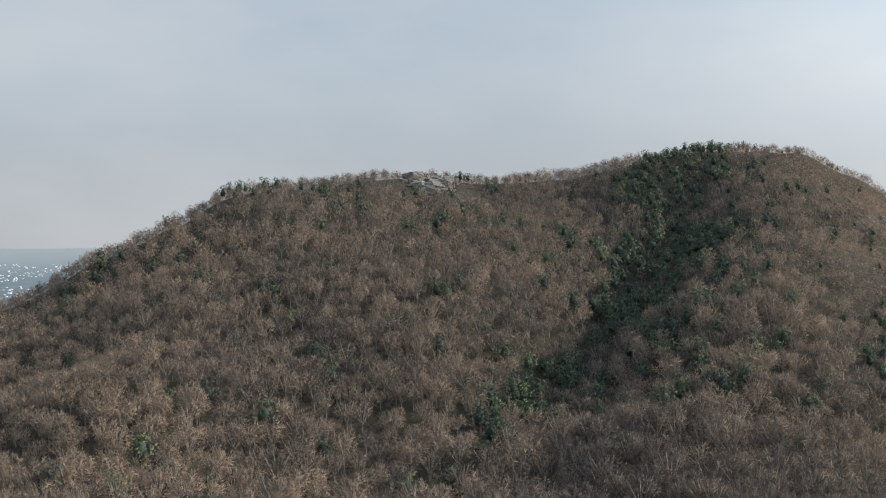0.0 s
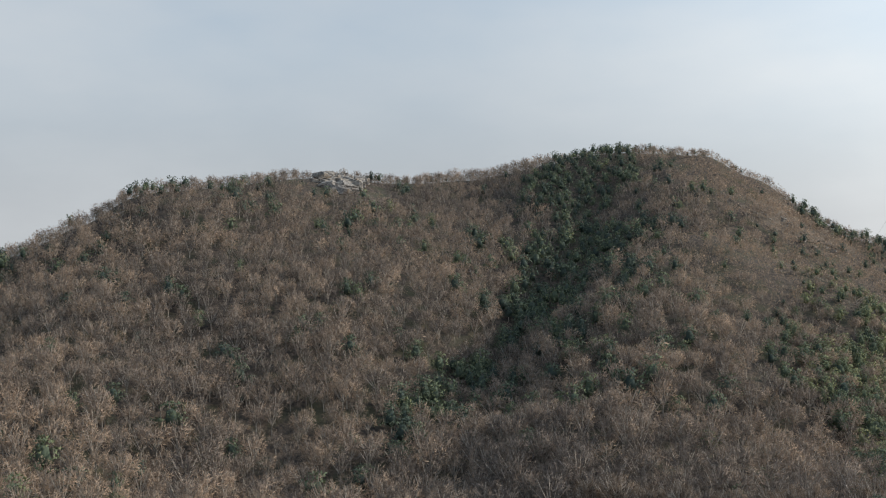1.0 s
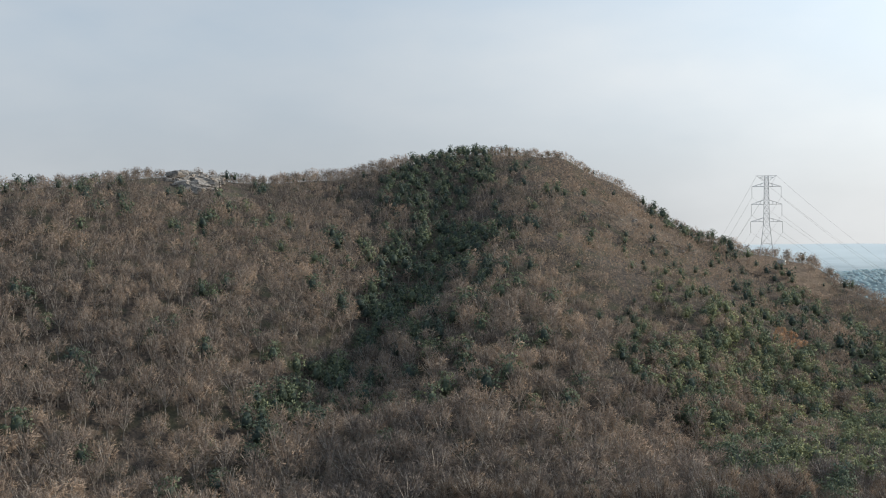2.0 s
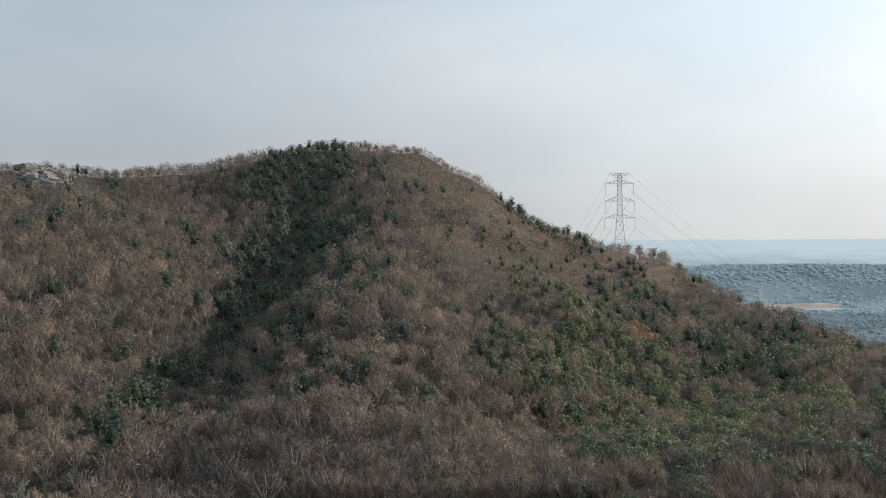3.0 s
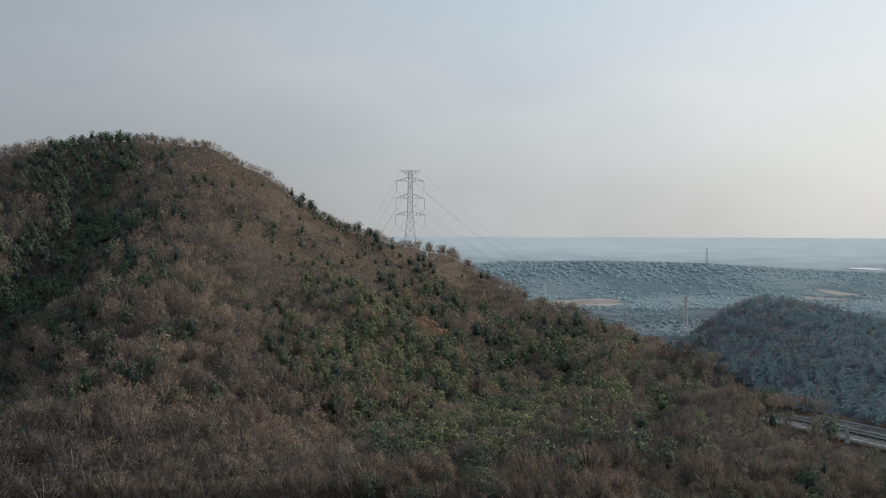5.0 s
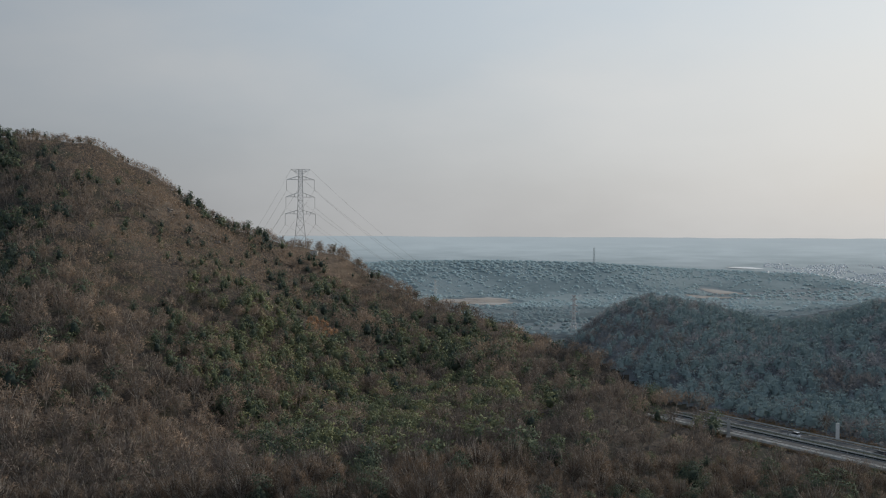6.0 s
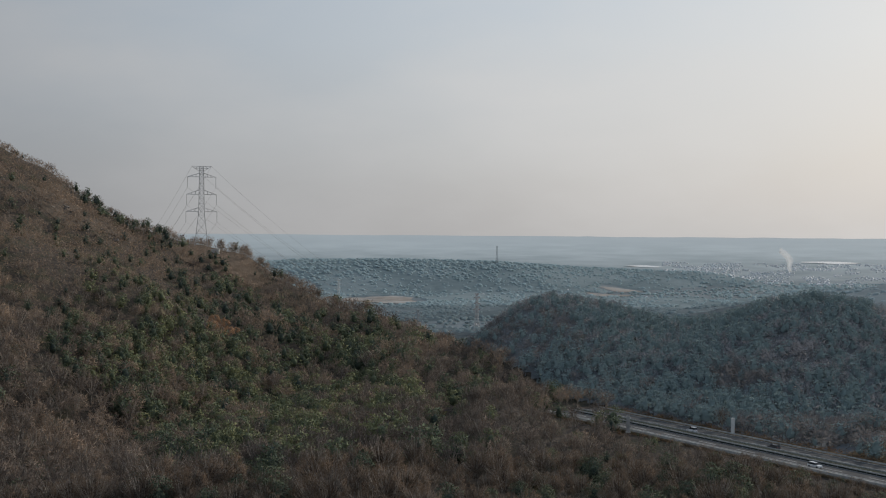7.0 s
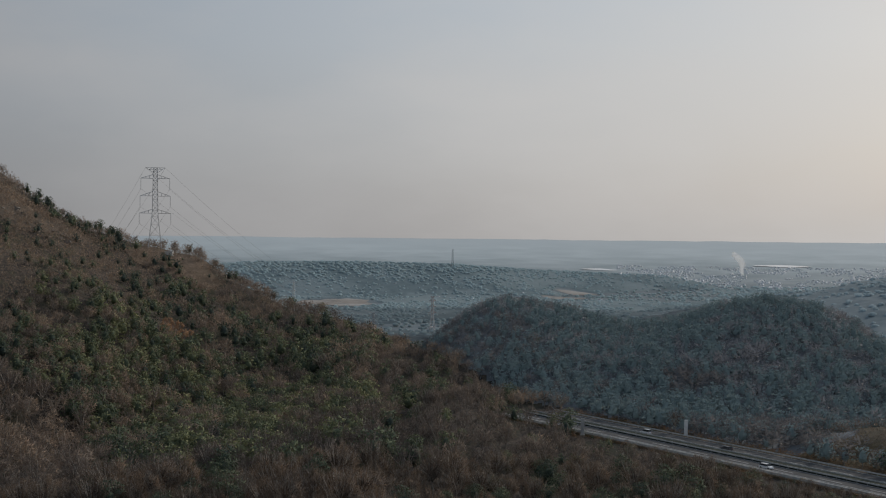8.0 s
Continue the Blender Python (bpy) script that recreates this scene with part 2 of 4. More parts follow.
def land(x, y):
    x, y = np.asarray(x, float), np.asarray(y, float)
    far = np.hypot(x, y)
    base = 17 + 3 * rough_land(x, y, 90) - np.clip((far - 850) / 400, 0, 1) * 15
    base = base + np.clip(far - 2200, 0, None) ** 2 * 1.51e-5
    forms = [base, crest(x, y, MAIN_RIDGE, 0.40, 14), crest(x, y, PEAK_SPUR, 0.46, 30), crest(x, y, LEFT_SPUR, 0.38, 34), crest(x, y, EDGE_SPUR, 0.4, 16),
             crest(x, y, GREEN_SPUR, 0.42, 25), crest(x, y, TOE_RIDGE, 0.24, 25), crest(x, y, GRASS_BANK, 0.38, 9), crest(x, y, DARK_HILL, 0.27, 14), crest(x, y, FAR_RISE, 0.16, 80), crest(x, y, ROAD_BENCH, 0.08, 40), crest(x, y, WOOD_RISE, 0.2, 60)]
    top = np.maximum.reduce(forms)
    soft = 3.0
    z = top + soft * np.log(sum(np.exp((f - top) / soft) for f in forms)) - 0.7
    hill = np.clip((z - 22) / 30, 0, 1) * np.clip((1400 - far) / 300, 0, 1)
    z = z + hill * (5.0 * rough_land(x, y, 70) + 1.5 * rough_land(x, y, 16, 2))
    z = z - 11 * np.exp(-(segment_distance(x, y, RAVINE) / 24) ** 2) * np.interp(far, [430, 520, 690, 760], [0, 1, 1, 0])
    s, d = along_road(x, y)
    reach = np.where(d > 0, np.interp(s, [-40, 20], [24, 80]), 34)
    on = np.clip((reach - np.abs(d)) / np.where(d > 0, np.interp(s, [-40, 20], [10, 50]), 18), 0, 1) * np.clip((s + 105) / 30, 0, 1) * np.clip((420 - s) / 60, 0, 1)
    on = on * on * (3 - 2 * on)
    return z * (1 - on) + (ROAD_Z - 0.8 - np.clip(d - 16, 0, 60) * 0.22) * on


def past_the_road(x, y):
    """The shaded hills on the far side of the valley."""
    a, d = np.degrees(np.arctan2(x, y)), np.hypot(x, y)
    toe = np.interp(a, [p[0] for p in TOE_RIDGE], [p[1] for p in TOE_RIDGE])
    return (a > 38.5) & (a < 75) & (along_road(x, y)[1] < -18) & ((d > toe + 25) | (a > 47))


def mesh_object(name, verts, faces, mats, mat_index=None, smooth=False, normals=None):
    me = bpy.data.meshes.new(name)
    verts, faces = np.asarray(verts, np.float32), np.asarray(faces, np.int32)
    k = faces.shape[1]
    me.vertices.add(len(verts))
    me.vertices.foreach_set("co", verts.ravel())
    me.loops.add(faces.size)
    me.loops.foreach_set("vertex_index", faces.ravel())
    me.polygons.add(len(faces))
    me.polygons.foreach_set("loop_start", np.arange(0, faces.size, k, dtype=np.int32))
    me.polygons.foreach_set("loop_total", np.full(len(faces), k, np.int32))
    if mat_index is not None:
        me.polygons.foreach_set("material_index", np.asarray(mat_index, np.int32))
    if smooth:
        me.polygons.foreach_set("use_smooth", np.ones(len(faces), bool))
    for m in mats:
        me.materials.append(m)
    me.update(calc_edges=True)
    if normals is not None:
        me.attributes.new("custom_normal", "FLOAT_VECTOR", "POINT").data.foreach_set("vector", np.asarray(normals, np.float32).ravel())
    return me


def build_ground():
    az = np.concatenate([np.arange(-36, 72, 0.45), np.arange(72, 324, 3.0)])
    rings = np.concatenate([[0.0, 20, 60, 120, 180, 240], np.arange(280, 1000, 5.0), np.geomspace(1000, 4950, 70)])
    a, d = np.meshgrid(np.radians(az), rings)
    x, y = d * np.sin(a), d * np.cos(a)
    z = land(x, y)
    n, m = x.shape
    i, j = np.meshgrid(np.arange(n - 1), np.arange(m), indexing="ij")
    k = (j + 1) % m
    faces = np.stack([i * m + j, (i + 1) * m + j, (i + 1) * m + k, i * m + k], -1).reshape(-1, 4)
    mx, my = x[:-1], y[:-1]
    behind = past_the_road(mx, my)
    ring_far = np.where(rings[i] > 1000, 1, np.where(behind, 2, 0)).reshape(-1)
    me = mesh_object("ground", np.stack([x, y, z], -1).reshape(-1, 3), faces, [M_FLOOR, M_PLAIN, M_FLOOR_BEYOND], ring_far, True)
    tagged(new("ground", me), "hilly ground under brown leaf litter, running out into a hazy plain", "ground", kind="structure")


build_ground()


# ---------------------------------------------------------------- woods
def tube(a, b, ra, rb, sides=3):
    """A tapered limb from a to b as triangles."""
    a, b = np.asarray(a, float), np.asarray(b, float)
    w = (b - a) / (np.linalg.norm(b - a) + 1e-9)
    u = np.cross(w, (0.31, 0.2, 0.9) if abs(w[2]) < 0.9 else (1, 0, 0))
    u /= np.linalg.norm(u)
    v = np.cross(w, u)
    ang = np.arange(sides) * 2 * math.pi / sides
    ring = np.cos(ang)[:, None] * u + np.sin(ang)[:, None] * v
    verts = np.concatenate([a + ring * ra, b + ring * rb])
    faces = []
    for k in range(sides):
        q = (k + 1) % sides
        faces += [(k, q, sides + q), (k, sides + q, sides + k)]
    return verts, np.array(faces)


def joined(pieces):
    """Pieces of vertices, faces and, where a piece has them, the outward normals of the crown's form."""
    vs, fs, ns, n = [], [], [], 0
    for v, f, *normals in pieces:
        vs.append(v)
        fs.append(f + n)
        ns += normals
        n += len(v)
    return (np.concatenate(vs), np.concatenate(fs), np.concatenate(ns)) if ns else (np.concatenate(vs), np.concatenate(fs))


def blade(p, way, length, half, out):
    """One slim tapering twig or tuft of needles, its face turned outwards and shaded with the rounded crown that it belongs to."""
    side = np.cross(way, out)
    side /= np.linalg.norm(side) + 1e-9
    tri = np.array([p - side * half, p + side * half, p + way * length])
    if np.cross(tri[1] - tri[0], tri[2] - tri[0]) @ out < 0:
        tri = tri[[1, 0, 2]]
    return tri, np.array([[0, 1, 2]]), np.repeat(out[None], 3, 0)


def bare_tree(r, limbs, twigs, width, low=0.26, tall=0.36, inner=0):
    """A leafless tree one unit high and about as wide: a forking trunk, a dim mass of inner branches and a round crown of slim twigs."""
    wood, crown = [], []
    fork = np.array([r.normal(0, 0.02), r.normal(0, 0.02), low])
    wood.append(tube((0, 0, -0.08), fork, 0.024, 0.018, 4))
    centre, wide = np.array([0, 0, 0.98 - tall]), 0.46
    tips = []
    for k in range(limbs):
        ang = 2 * math.pi * (k + r.uniform(-0.35, 0.35)) / limbs
        lift = r.uniform(0.15, 1.0)
        flat = math.sqrt(max(0.0, 1 - (lift * 0.9) ** 2))
        end = centre + np.array([math.cos(ang) * flat * wide, math.sin(ang) * flat * wide, lift * tall]) * 0.9
        mid = fork * 0.45 + end * 0.55 + np.array([0, 0, -0.03]) + r.normal(0, 0.02, 3)
        if limbs > 9:
            wood += [tube(fork, mid, 0.012, 0.008), tube(mid, end, 0.008, 0.003)]
            for _ in range(2):
                wood.append(tube(mid, mid + (end - mid) * r.uniform(0.9, 1.3) + r.normal(0, 0.07, 3), 0.006, 0.002))
        else:
            wood.append(tube(fork, end, 0.014, 0.005))
        tips.append(end)
    lobes = []
    count = 12 if twigs > 100 else 6
    for k in range(count):
        lift = 0.95 - (1.5 if low > 0.22 else 1.8) * (k + 0.5) / count
        ang = 2.4 * k + r.uniform(-0.4, 0.4)
        flat = math.sqrt(1 - lift * lift)
        lobes.append((centre + np.array([math.cos(ang) * flat * wide, math.sin(ang) * flat * wide, lift * tall]) * r.uniform(0.55, 0.8), r.uniform(0.13, 0.2)))
    # inner branches first, their colour later darkened for shade, then the twigs round them
    for k in range(inner):
        out = r.normal(0, 1, 3) + np.array([0, 0, 0.5])
        out /= np.linalg.norm(out)
        p = centre + out * np.array([wide, wide, tall]) * r.uniform(0.1, 0.55) - np.array([0, 0, 0.05])
        way = out + r.normal(0, 0.5, 3)
        way /= np.linalg.norm(way)
        face = np.cross(way, r.normal(0, 1, 3))
        crown.append(blade(p, way, r.uniform(0.14, 0.26), width * 2.4, face / np.linalg.norm(face)))
    for k in range(twigs):
        c, size = lobes[k % len(lobes)]
        out = r.normal(0, 1, 3)
        out /= np.linalg.norm(out)
        away = (c - centre) / (np.linalg.norm(c - centre) + 1e-9)
        if out @ away < -0.15:
            out = -out
        p = c + out * size * r.uniform(0.35, 1.0)
        out = out * 0.7 + (p - centre) / wide + np.array([0, 0, 0.2])
        out /= np.linalg.norm(out)
        way = out * 0.4 + r.normal(0, 0.62, 3) + np.array([0, 0, 0.08])
        way /= np.linalg.norm(way)
        length = r.uniform(0.07, 0.14) * (0.8 if twigs > 900 else 1.0 if twigs > 100 else 1.35)
        crown.append(blade(p, way, length, width, out))
    return joined(wood), joined(crown), 3 * inner


def lump(r, wide, tall, centre, rows=5, spokes=8):
    """An uneven closed crown form."""
    v = [np.array([0, 0, -tall]), np.array([0, 0, tall * 0.95])]
    for i in range(1, rows):
        up = -math.cos(math.pi * i / rows)
        for k in range(spokes):
            ang = 2 * math.pi * (k + 0.5 * (i % 2)) / spokes
            flat = math.sqrt(1 - up * up) * wide * (1.12 - 0.3 * up) * r.uniform(0.7, 1.2)
            v.append(np.array([math.cos(ang) * flat, math.sin(ang) * flat, up * tall * r.uniform(0.9, 1.1)]))
    at = lambda i, k: 2 + (i - 1) * spokes + k % spokes
    f = []
    for k in range(spokes):
        f += [(0, at(1, k + 1), at(1, k)), (1, at(rows - 1, k), at(rows - 1, k + 1))]
        for i in range(1, rows - 1):
            f += [(at(i, k), at(i, k + 1), at(i + 1, k + 1)), (at(i, k), at(i + 1, k + 1), at(i + 1, k))]
    v = np.array(v)
    return v + centre, np.array(f), v / np.linalg.norm(v, axis=1)[:, None]


def pine_tree(r, blades, slim, size, tufts=11):
    """An evergreen one unit high: a trunk, a ragged heart and rounded clumps of needles on its boughs, with dark gaps between them."""
    top = np.array([r.normal(0, 0.03), r.normal(0, 0.03), 0.9])
    wood = [tube((0, 0, -0.06), top, 0.022, 0.006, 4)]
    heart = np.array([0, 0, 0.5])
    crown = [lump(r, slim * 0.34, 0.27, heart, 4, 5)]
    places = []
    for k in range(tufts):
        up = (k + r.uniform(0.1, 0.9)) / tufts
        ang = 2.39996 * k + r.uniform(-0.6, 0.6)
        reach = slim * math.sqrt(max(0.05, 1 - (up * 1.05 - 0.12) ** 2)) * (1 - 0.35 * up) * r.uniform(0.5, 0.95)
        places.append((np.array([math.cos(ang) * reach, math.sin(ang) * reach, 0.22 + 0.68 * up + r.uniform(-0.04, 0.04)]), r.uniform(0.12, 0.2) * (1.1 - 0.3 * up)))
    for k in range(blades):
        c, wide = places[k % tufts]
        out = r.normal(0, 1, 3)
        out[2] = abs(out[2]) * 1.2 - 0.35
        out /= np.linalg.norm(out)
        p = c + out * np.array([1, 1, 0.6]) * wide * r.uniform(0.55, 1.05)
        face = out * 0.8 + (p - heart) / np.array([slim, slim, 0.45]) * 0.7 + np.array([0, 0, 0.15])
        face /= np.linalg.norm(face)
        way = out * 0.6 + r.normal(0, 0.6, 3) + np.array([0, 0, 0.2])
        way /= np.linalg.norm(way)
        crown.append(blade(p, way, size * r.uniform(0.7, 1.5), size * 0.5, face))
    return joined(wood), joined(crown), 17


r = np.random.default_rng(3)
BARE_FINE = [bare_tree(r, 20, 1150, 0.0041, inner=140) for _ in range(6)]
BARE_MID = [bare_tree(r, 9, 280, 0.0086, inner=42) for _ in range(10)]
BARE_FAR = [bare_tree(r, 5, 172, 0.0118, 0.2, 0.4, 30) for _ in range(8)]
BARE_DENSE = [bare_tree(r, 1, 120, 0.018, 0.12, 0.42, 14) for _ in range(7)]
SHRUB = [bare_tree(r, 0, 25, 0.039, 0.1, 0.42) for _ in range(6)]
PINE_FINE = [pine_tree(r, 950, 0.40, 0.034, 22) for _ in range(4)]
PINE_MID = [pine_tree(r, 270, 0.42, 0.056, 15) for _ in range(6)]
PINE_FAR = [pine_tree(r, 130, 0.44, 0.076, 12) for _ in range(6)]
PINE_DENSE = [pine_tree(r, 100, 0.46, 0.08, 11) for _ in range(6)]
PINE_BUSH = [pine_tree(r, 40, 0.46, 0.1, 6) for _ in range(4)]


GREENS = [(24.6, 580), (26.4, 545), (28.4, 505), (31, 460)]
RIDGE_GREENS = [(26.5, 655), (29.0, 668), (31.5, 650), (34, 615)]
SKY_PINES = [(21.6, 744), (23.2, 738), (25.0, 734)]
CREST_PINES = [(-9.9, 674), (-7.5, 688), (-4.0, 704)]
CRAG_PINES = [(0.9, 742), (1.9, 738)]
EDGE_PINES = [(-18, 622), (-15.5, 640)]
SCRUB = [(18, 740), (20.5, 720), (23, 700), (22, 640), (19, 600)]
KNOLL = [(25.8, 742), (27.4, 736), (28.6, 722)]
BANK = [(59.6, 420), (64, 402)]
CRAG = [(-1.3, 722), (0.5, 725)]
MIDGREEN = [(10, 500), (11, 560), (13.4, 650), (14.6, 705)]
LOWGREEN = [(29, 440), (33, 420), (38, 400), (45, 370)]
ORANGE = [(27.2, 614), (27.7, 608)]


def plant(step, jitter, shrubs):
    """Where each tree stands, how high it is and of which kind."""
    gx, gy = np.meshgrid(np.arange(-420, 860, step), np.arange(130, 960, step))
    x = (gx + rng.uniform(-jitter, jitter, gx.shape)).ravel()
    y = (gy + rng.uniform(-jitter, jitter, gx.shape)).ravel()
    a, d = np.degrees(np.arctan2(x, y)), np.hypot(x, y)
    main = np.interp(a, [p[0] for p in MAIN_RIDGE], [p[1] for p in MAIN_RIDGE])
    dark = np.interp(a, [p[0] for p in DARK_HILL], [p[1] for p in DARK_HILL])
    limit = np.where(a > 36.0, dark + 25, main + 25)
    s, off = along_road(x, y)
    keep = (a > -24) & (a < 64) & (d > np.interp(a, [20, 34], [370, 312])) & (d < limit) & ~((off > -17.0) & (off < np.where(a > 45.6, 15.5, 17)) & (s > -30))
    keep &= segment_distance(x, y, KNOLL) > (np.where(rng.random(x.shape) < 0.8, 0.5, 10) if shrubs else 11)
    keep &= segment_distance(x, y, ORANGE) > (5 if shrubs else 11)
    keep &= segment_distance(x, y, CRAG) > (np.where(rng.random(x.shape) < 0.6, 3, 14) if shrubs else 24)
    keep &= (segment_distance(x, y, BANK) > 14) | shrubs
    x, y, a, d, off = x[keep], y[keep], a[keep], d[keep], off[keep]
    scrub = np.clip(1.4 - segment_distance(x, y, SCRUB) / 45, 0, 1) * (segment_distance(x, y, SKY_PINES) > 14)
    main = np.interp(a, [p[0] for p in MAIN_RIDGE], [p[1] for p in MAIN_RIDGE])
    ridge = np.clip((d - main + 55) / 30, 0, 1) * (a < 36)
    roadside = np.clip(1.6 - np.abs(off) / 12, 0, 1) * (a > 46) * np.where(off < 0, 0.35, 1)
    if shrubs:
        keep = rng.random(len(x)) < np.maximum(np.maximum(scrub, 1.0 * ridge), np.maximum(np.maximum(1.0 * roadside + 0.7 * (segment_distance(x, y, KNOLL) < 18), 0.75 * (segment_distance(x, y, BANK) < 24)), 0.12))
    else:
        keep = rng.random(len(x)) < np.interp(d, [420, 560, 700], [0.9, 0.95, 1.0]) * (1 - 0.75 * scrub) * (1 - 0.9 * roadside) * (1 - 0.3 * (segment_distance(x, y, CRAG) < 30))
    x, y, a, d, off, scrub, ridge = x[keep], y[keep], a[keep], d[keep], off[keep], scrub[keep], ridge[keep]
    z = land(x, y)
    n = len(x)
    patch = rough_land(x + 900, y, 60, 3)
    pine = 0.035 + 0.26 * np.clip(patch * 3 - 0.45, 0, 1) * np.clip((d - 430) / 60, 0.15, 1)
    gully = np.interp(d, [440, 512, 600, 650, 700, 770], [11, 16, 17, 24, 33, 27])
    pine = np.maximum(pine, np.interp(d, [440, 500, 580], [0.5, 0.8, 0.97]) * np.clip(2.1 + 2.8 * patch - 1.45 * segment_distance(x, y, RAVINE) / gully, 0, 1))
    pine = np.maximum(pine, 0.3 * np.clip(1.6 - segment_distance(x, y, MIDGREEN) / 40, 0, 1))
    pine = np.maximum(pine, 0.9 * np.clip(1.7 - segment_distance(x, y, SKY_PINES) / 12, 0, 1))
    for line, share in ((CREST_PINES, 0.42), (CRAG_PINES, 0.75), (EDGE_PINES, 0.4)):
        pine = np.maximum(pine, share * (segment_distance(x, y, line) < 11))
    pine = np.maximum(pine, 0.22 * np.clip(1.6 - segment_distance(x, y, LOWGREEN) / 40, 0, 1))
    green = np.clip(1.7 + 1.2 * patch - segment_distance(x, y, GREENS) / 48, 0, 1)
    pine = pine * (1 - 0.75 * scrub)
    pine = np.maximum(pine, 0.66 * green)
    pine = np.maximum(pine, 0.7 * np.clip(1.6 + 1.5 * patch - segment_distance(x, y, RIDGE_GREENS) / 52, 0, 1))
    pine = np.maximum(pine, 0.14 * (a > 34) + 0.12 * (a > 43))
    pine = np.where(past_the_road(x, y), np.clip(0.6 + 1.2 * patch, 0.25, 0.85), pine)
    is_pine = rng.random(n) < pine
    height = np.interp(d, [400, 540, 660, 760], [13.5, 11.5, 9.5, 8.0]) * np.where(d < 460, rng.uniform(0.58, 1.25, n), rng.uniform(0.72, 1.2, n))
    height *= (1 - 0.35 * scrub) * (1 - 0.12 * ridge + 0.15 * ridge * np.clip((a - 3) / 1.5, 0, 1) * np.clip((10.5 - a) / 1.5, 0, 1))
    height = np.where(segment_distance(x, y, SKY_PINES) < 14, np.maximum(height, rng.uniform(5.5, 8.0, n)), height)
    if shrubs:
        height = rng.uniform(2.0, 4.4, n) + 1.2 * scrub
        is_pine = rng.random(n) < 0.018
    height = np.where(past_the_road(x, y) & (not shrubs), height * 0.58, height)
    facing = (a > 46.4) & (off > 13)
    height = np.where(facing, np.minimum(height, np.maximum(2.2, (0.3 * (off - 12) + ROAD_Z - z) * rng.uniform(0.8, 1.2, n))), height)
    height = np.where(green > 0.3, height * 0.85, height)
    height = np.where((a > 37) & ~past_the_road(x, y), height * np.interp(a, [37, 42, 46, 49], [0.85, 0.72, 0.66, 0.85]), height)
    # tone also stands in for light: darker low down, lighter upslope and far left
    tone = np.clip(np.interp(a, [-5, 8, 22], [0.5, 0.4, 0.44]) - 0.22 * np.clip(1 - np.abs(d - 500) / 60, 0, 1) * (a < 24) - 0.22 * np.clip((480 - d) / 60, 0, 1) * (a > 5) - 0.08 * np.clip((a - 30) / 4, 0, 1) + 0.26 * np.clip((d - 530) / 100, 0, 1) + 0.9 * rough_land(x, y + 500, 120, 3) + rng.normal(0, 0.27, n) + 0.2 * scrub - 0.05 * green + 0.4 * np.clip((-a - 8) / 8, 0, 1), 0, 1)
    tone = np.where(is_pine, np.clip(rng.normal(0.33, 0.17, n) + green * (0.08 + 0.55 * rng.random(n) ** 1.5) + 0.2 * np.clip((a - 29) / 4, 0, 1), 0, 1), tone)
    return x, y, z, height, is_pine, tone, d, a


def joined_trees(name, rows, kinds, mat, part, label, slim=0.9, spare=0.35):
    """Many trees joined into one mesh: part 0 their wood, part 1 their crowns."""
    x, y, z, height, tone = rows
    pick = rng.integers(0, len(kinds), len(x)) if part == 0 else joined_trees.pick
    joined_trees.pick = pick
    turn = (x * 12.9898 + y * 78.233) % (2 * math.pi)
    vs, fs, ts, ns, n = [], [], [], [], 0
    for k, kind in enumerate(kinds):
        sel = np.where(pick == k)[0]
        if not len(sel):
            continue
        v, f, *form = kind[part]
        c, s = np.cos(turn[sel])[:, None], np.sin(turn[sel])[:, None]
        wide = height[sel][:, None] * (slim + spare * ((x[sel] * 3.7 + y[sel]) % 1))[:, None]
        px = (v[:, 0] * c - v[:, 1] * s) * wide + x[sel][:, None]
        py = (v[:, 0] * s + v[:, 1] * c) * wide + y[sel][:, None]
        pz = v[:, 2] * height[sel][:, None] + z[sel][:, None]
        vs.append(np.stack([px, py, pz], -1).reshape(-1, 3))
        fs.append((f[None] + (n + np.arange(len(sel)) * len(v))[:, None, None]).reshape(-1, 3))
        for q in form:
            way = np.stack([q[:, 0] * c - q[:, 1] * s, q[:, 0] * s + q[:, 1] * c, q[:, 2] + 0 * c], -1).reshape(-1, 3)
            if "hazy" in name:
                # far woods' normals bent towards the eye, away from the sun, to dull them
                way = way * 0.4 + np.array([-0.46, -0.38, 0.3])
                way /= np.maximum(np.linalg.norm(way, axis=1, keepdims=True), 1e-6)
            ns.append(way)
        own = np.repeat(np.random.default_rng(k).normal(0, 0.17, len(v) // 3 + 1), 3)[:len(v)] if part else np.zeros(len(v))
        # shade inside the crown is put into the inner pieces' tone
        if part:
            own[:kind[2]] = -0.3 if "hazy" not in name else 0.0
        ts.append((tone[sel][:, None] + own[None]).ravel())
        n += len(sel) * len(v)
    me = mesh_object(name, np.concatenate(vs), np.concatenate(fs), [mat], normals=np.concatenate(ns) if ns else None)
    me.attributes.new("tone", "FLOAT", "POINT").data.foreach_set("value", np.concatenate(ts).astype(np.float32))
    return tagged(new(name, me), label, "woodland", kind="stuff")


def rows_of(rows, mask):
    return tuple(rows[k][mask] for k in (0, 1, 2, 3, 5))


TREES = plant(6.6, 3.0, False)
THICKET = plant(4.6, 2.2, False)
thick = (segment_distance(THICKET[0], THICKET[1], GREENS) < 55) & (rng.random(len(THICKET[0])) < 0.6)
thick |= past_the_road(THICKET[0], THICKET[1]) & (rng.random(len(THICKET[0])) < 0.95)
TREES = tuple(np.concatenate([whole, more[thick]]) for whole, more in zip(TREES, THICKET))
SHRUBS = plant(3.1, 1.5, True)
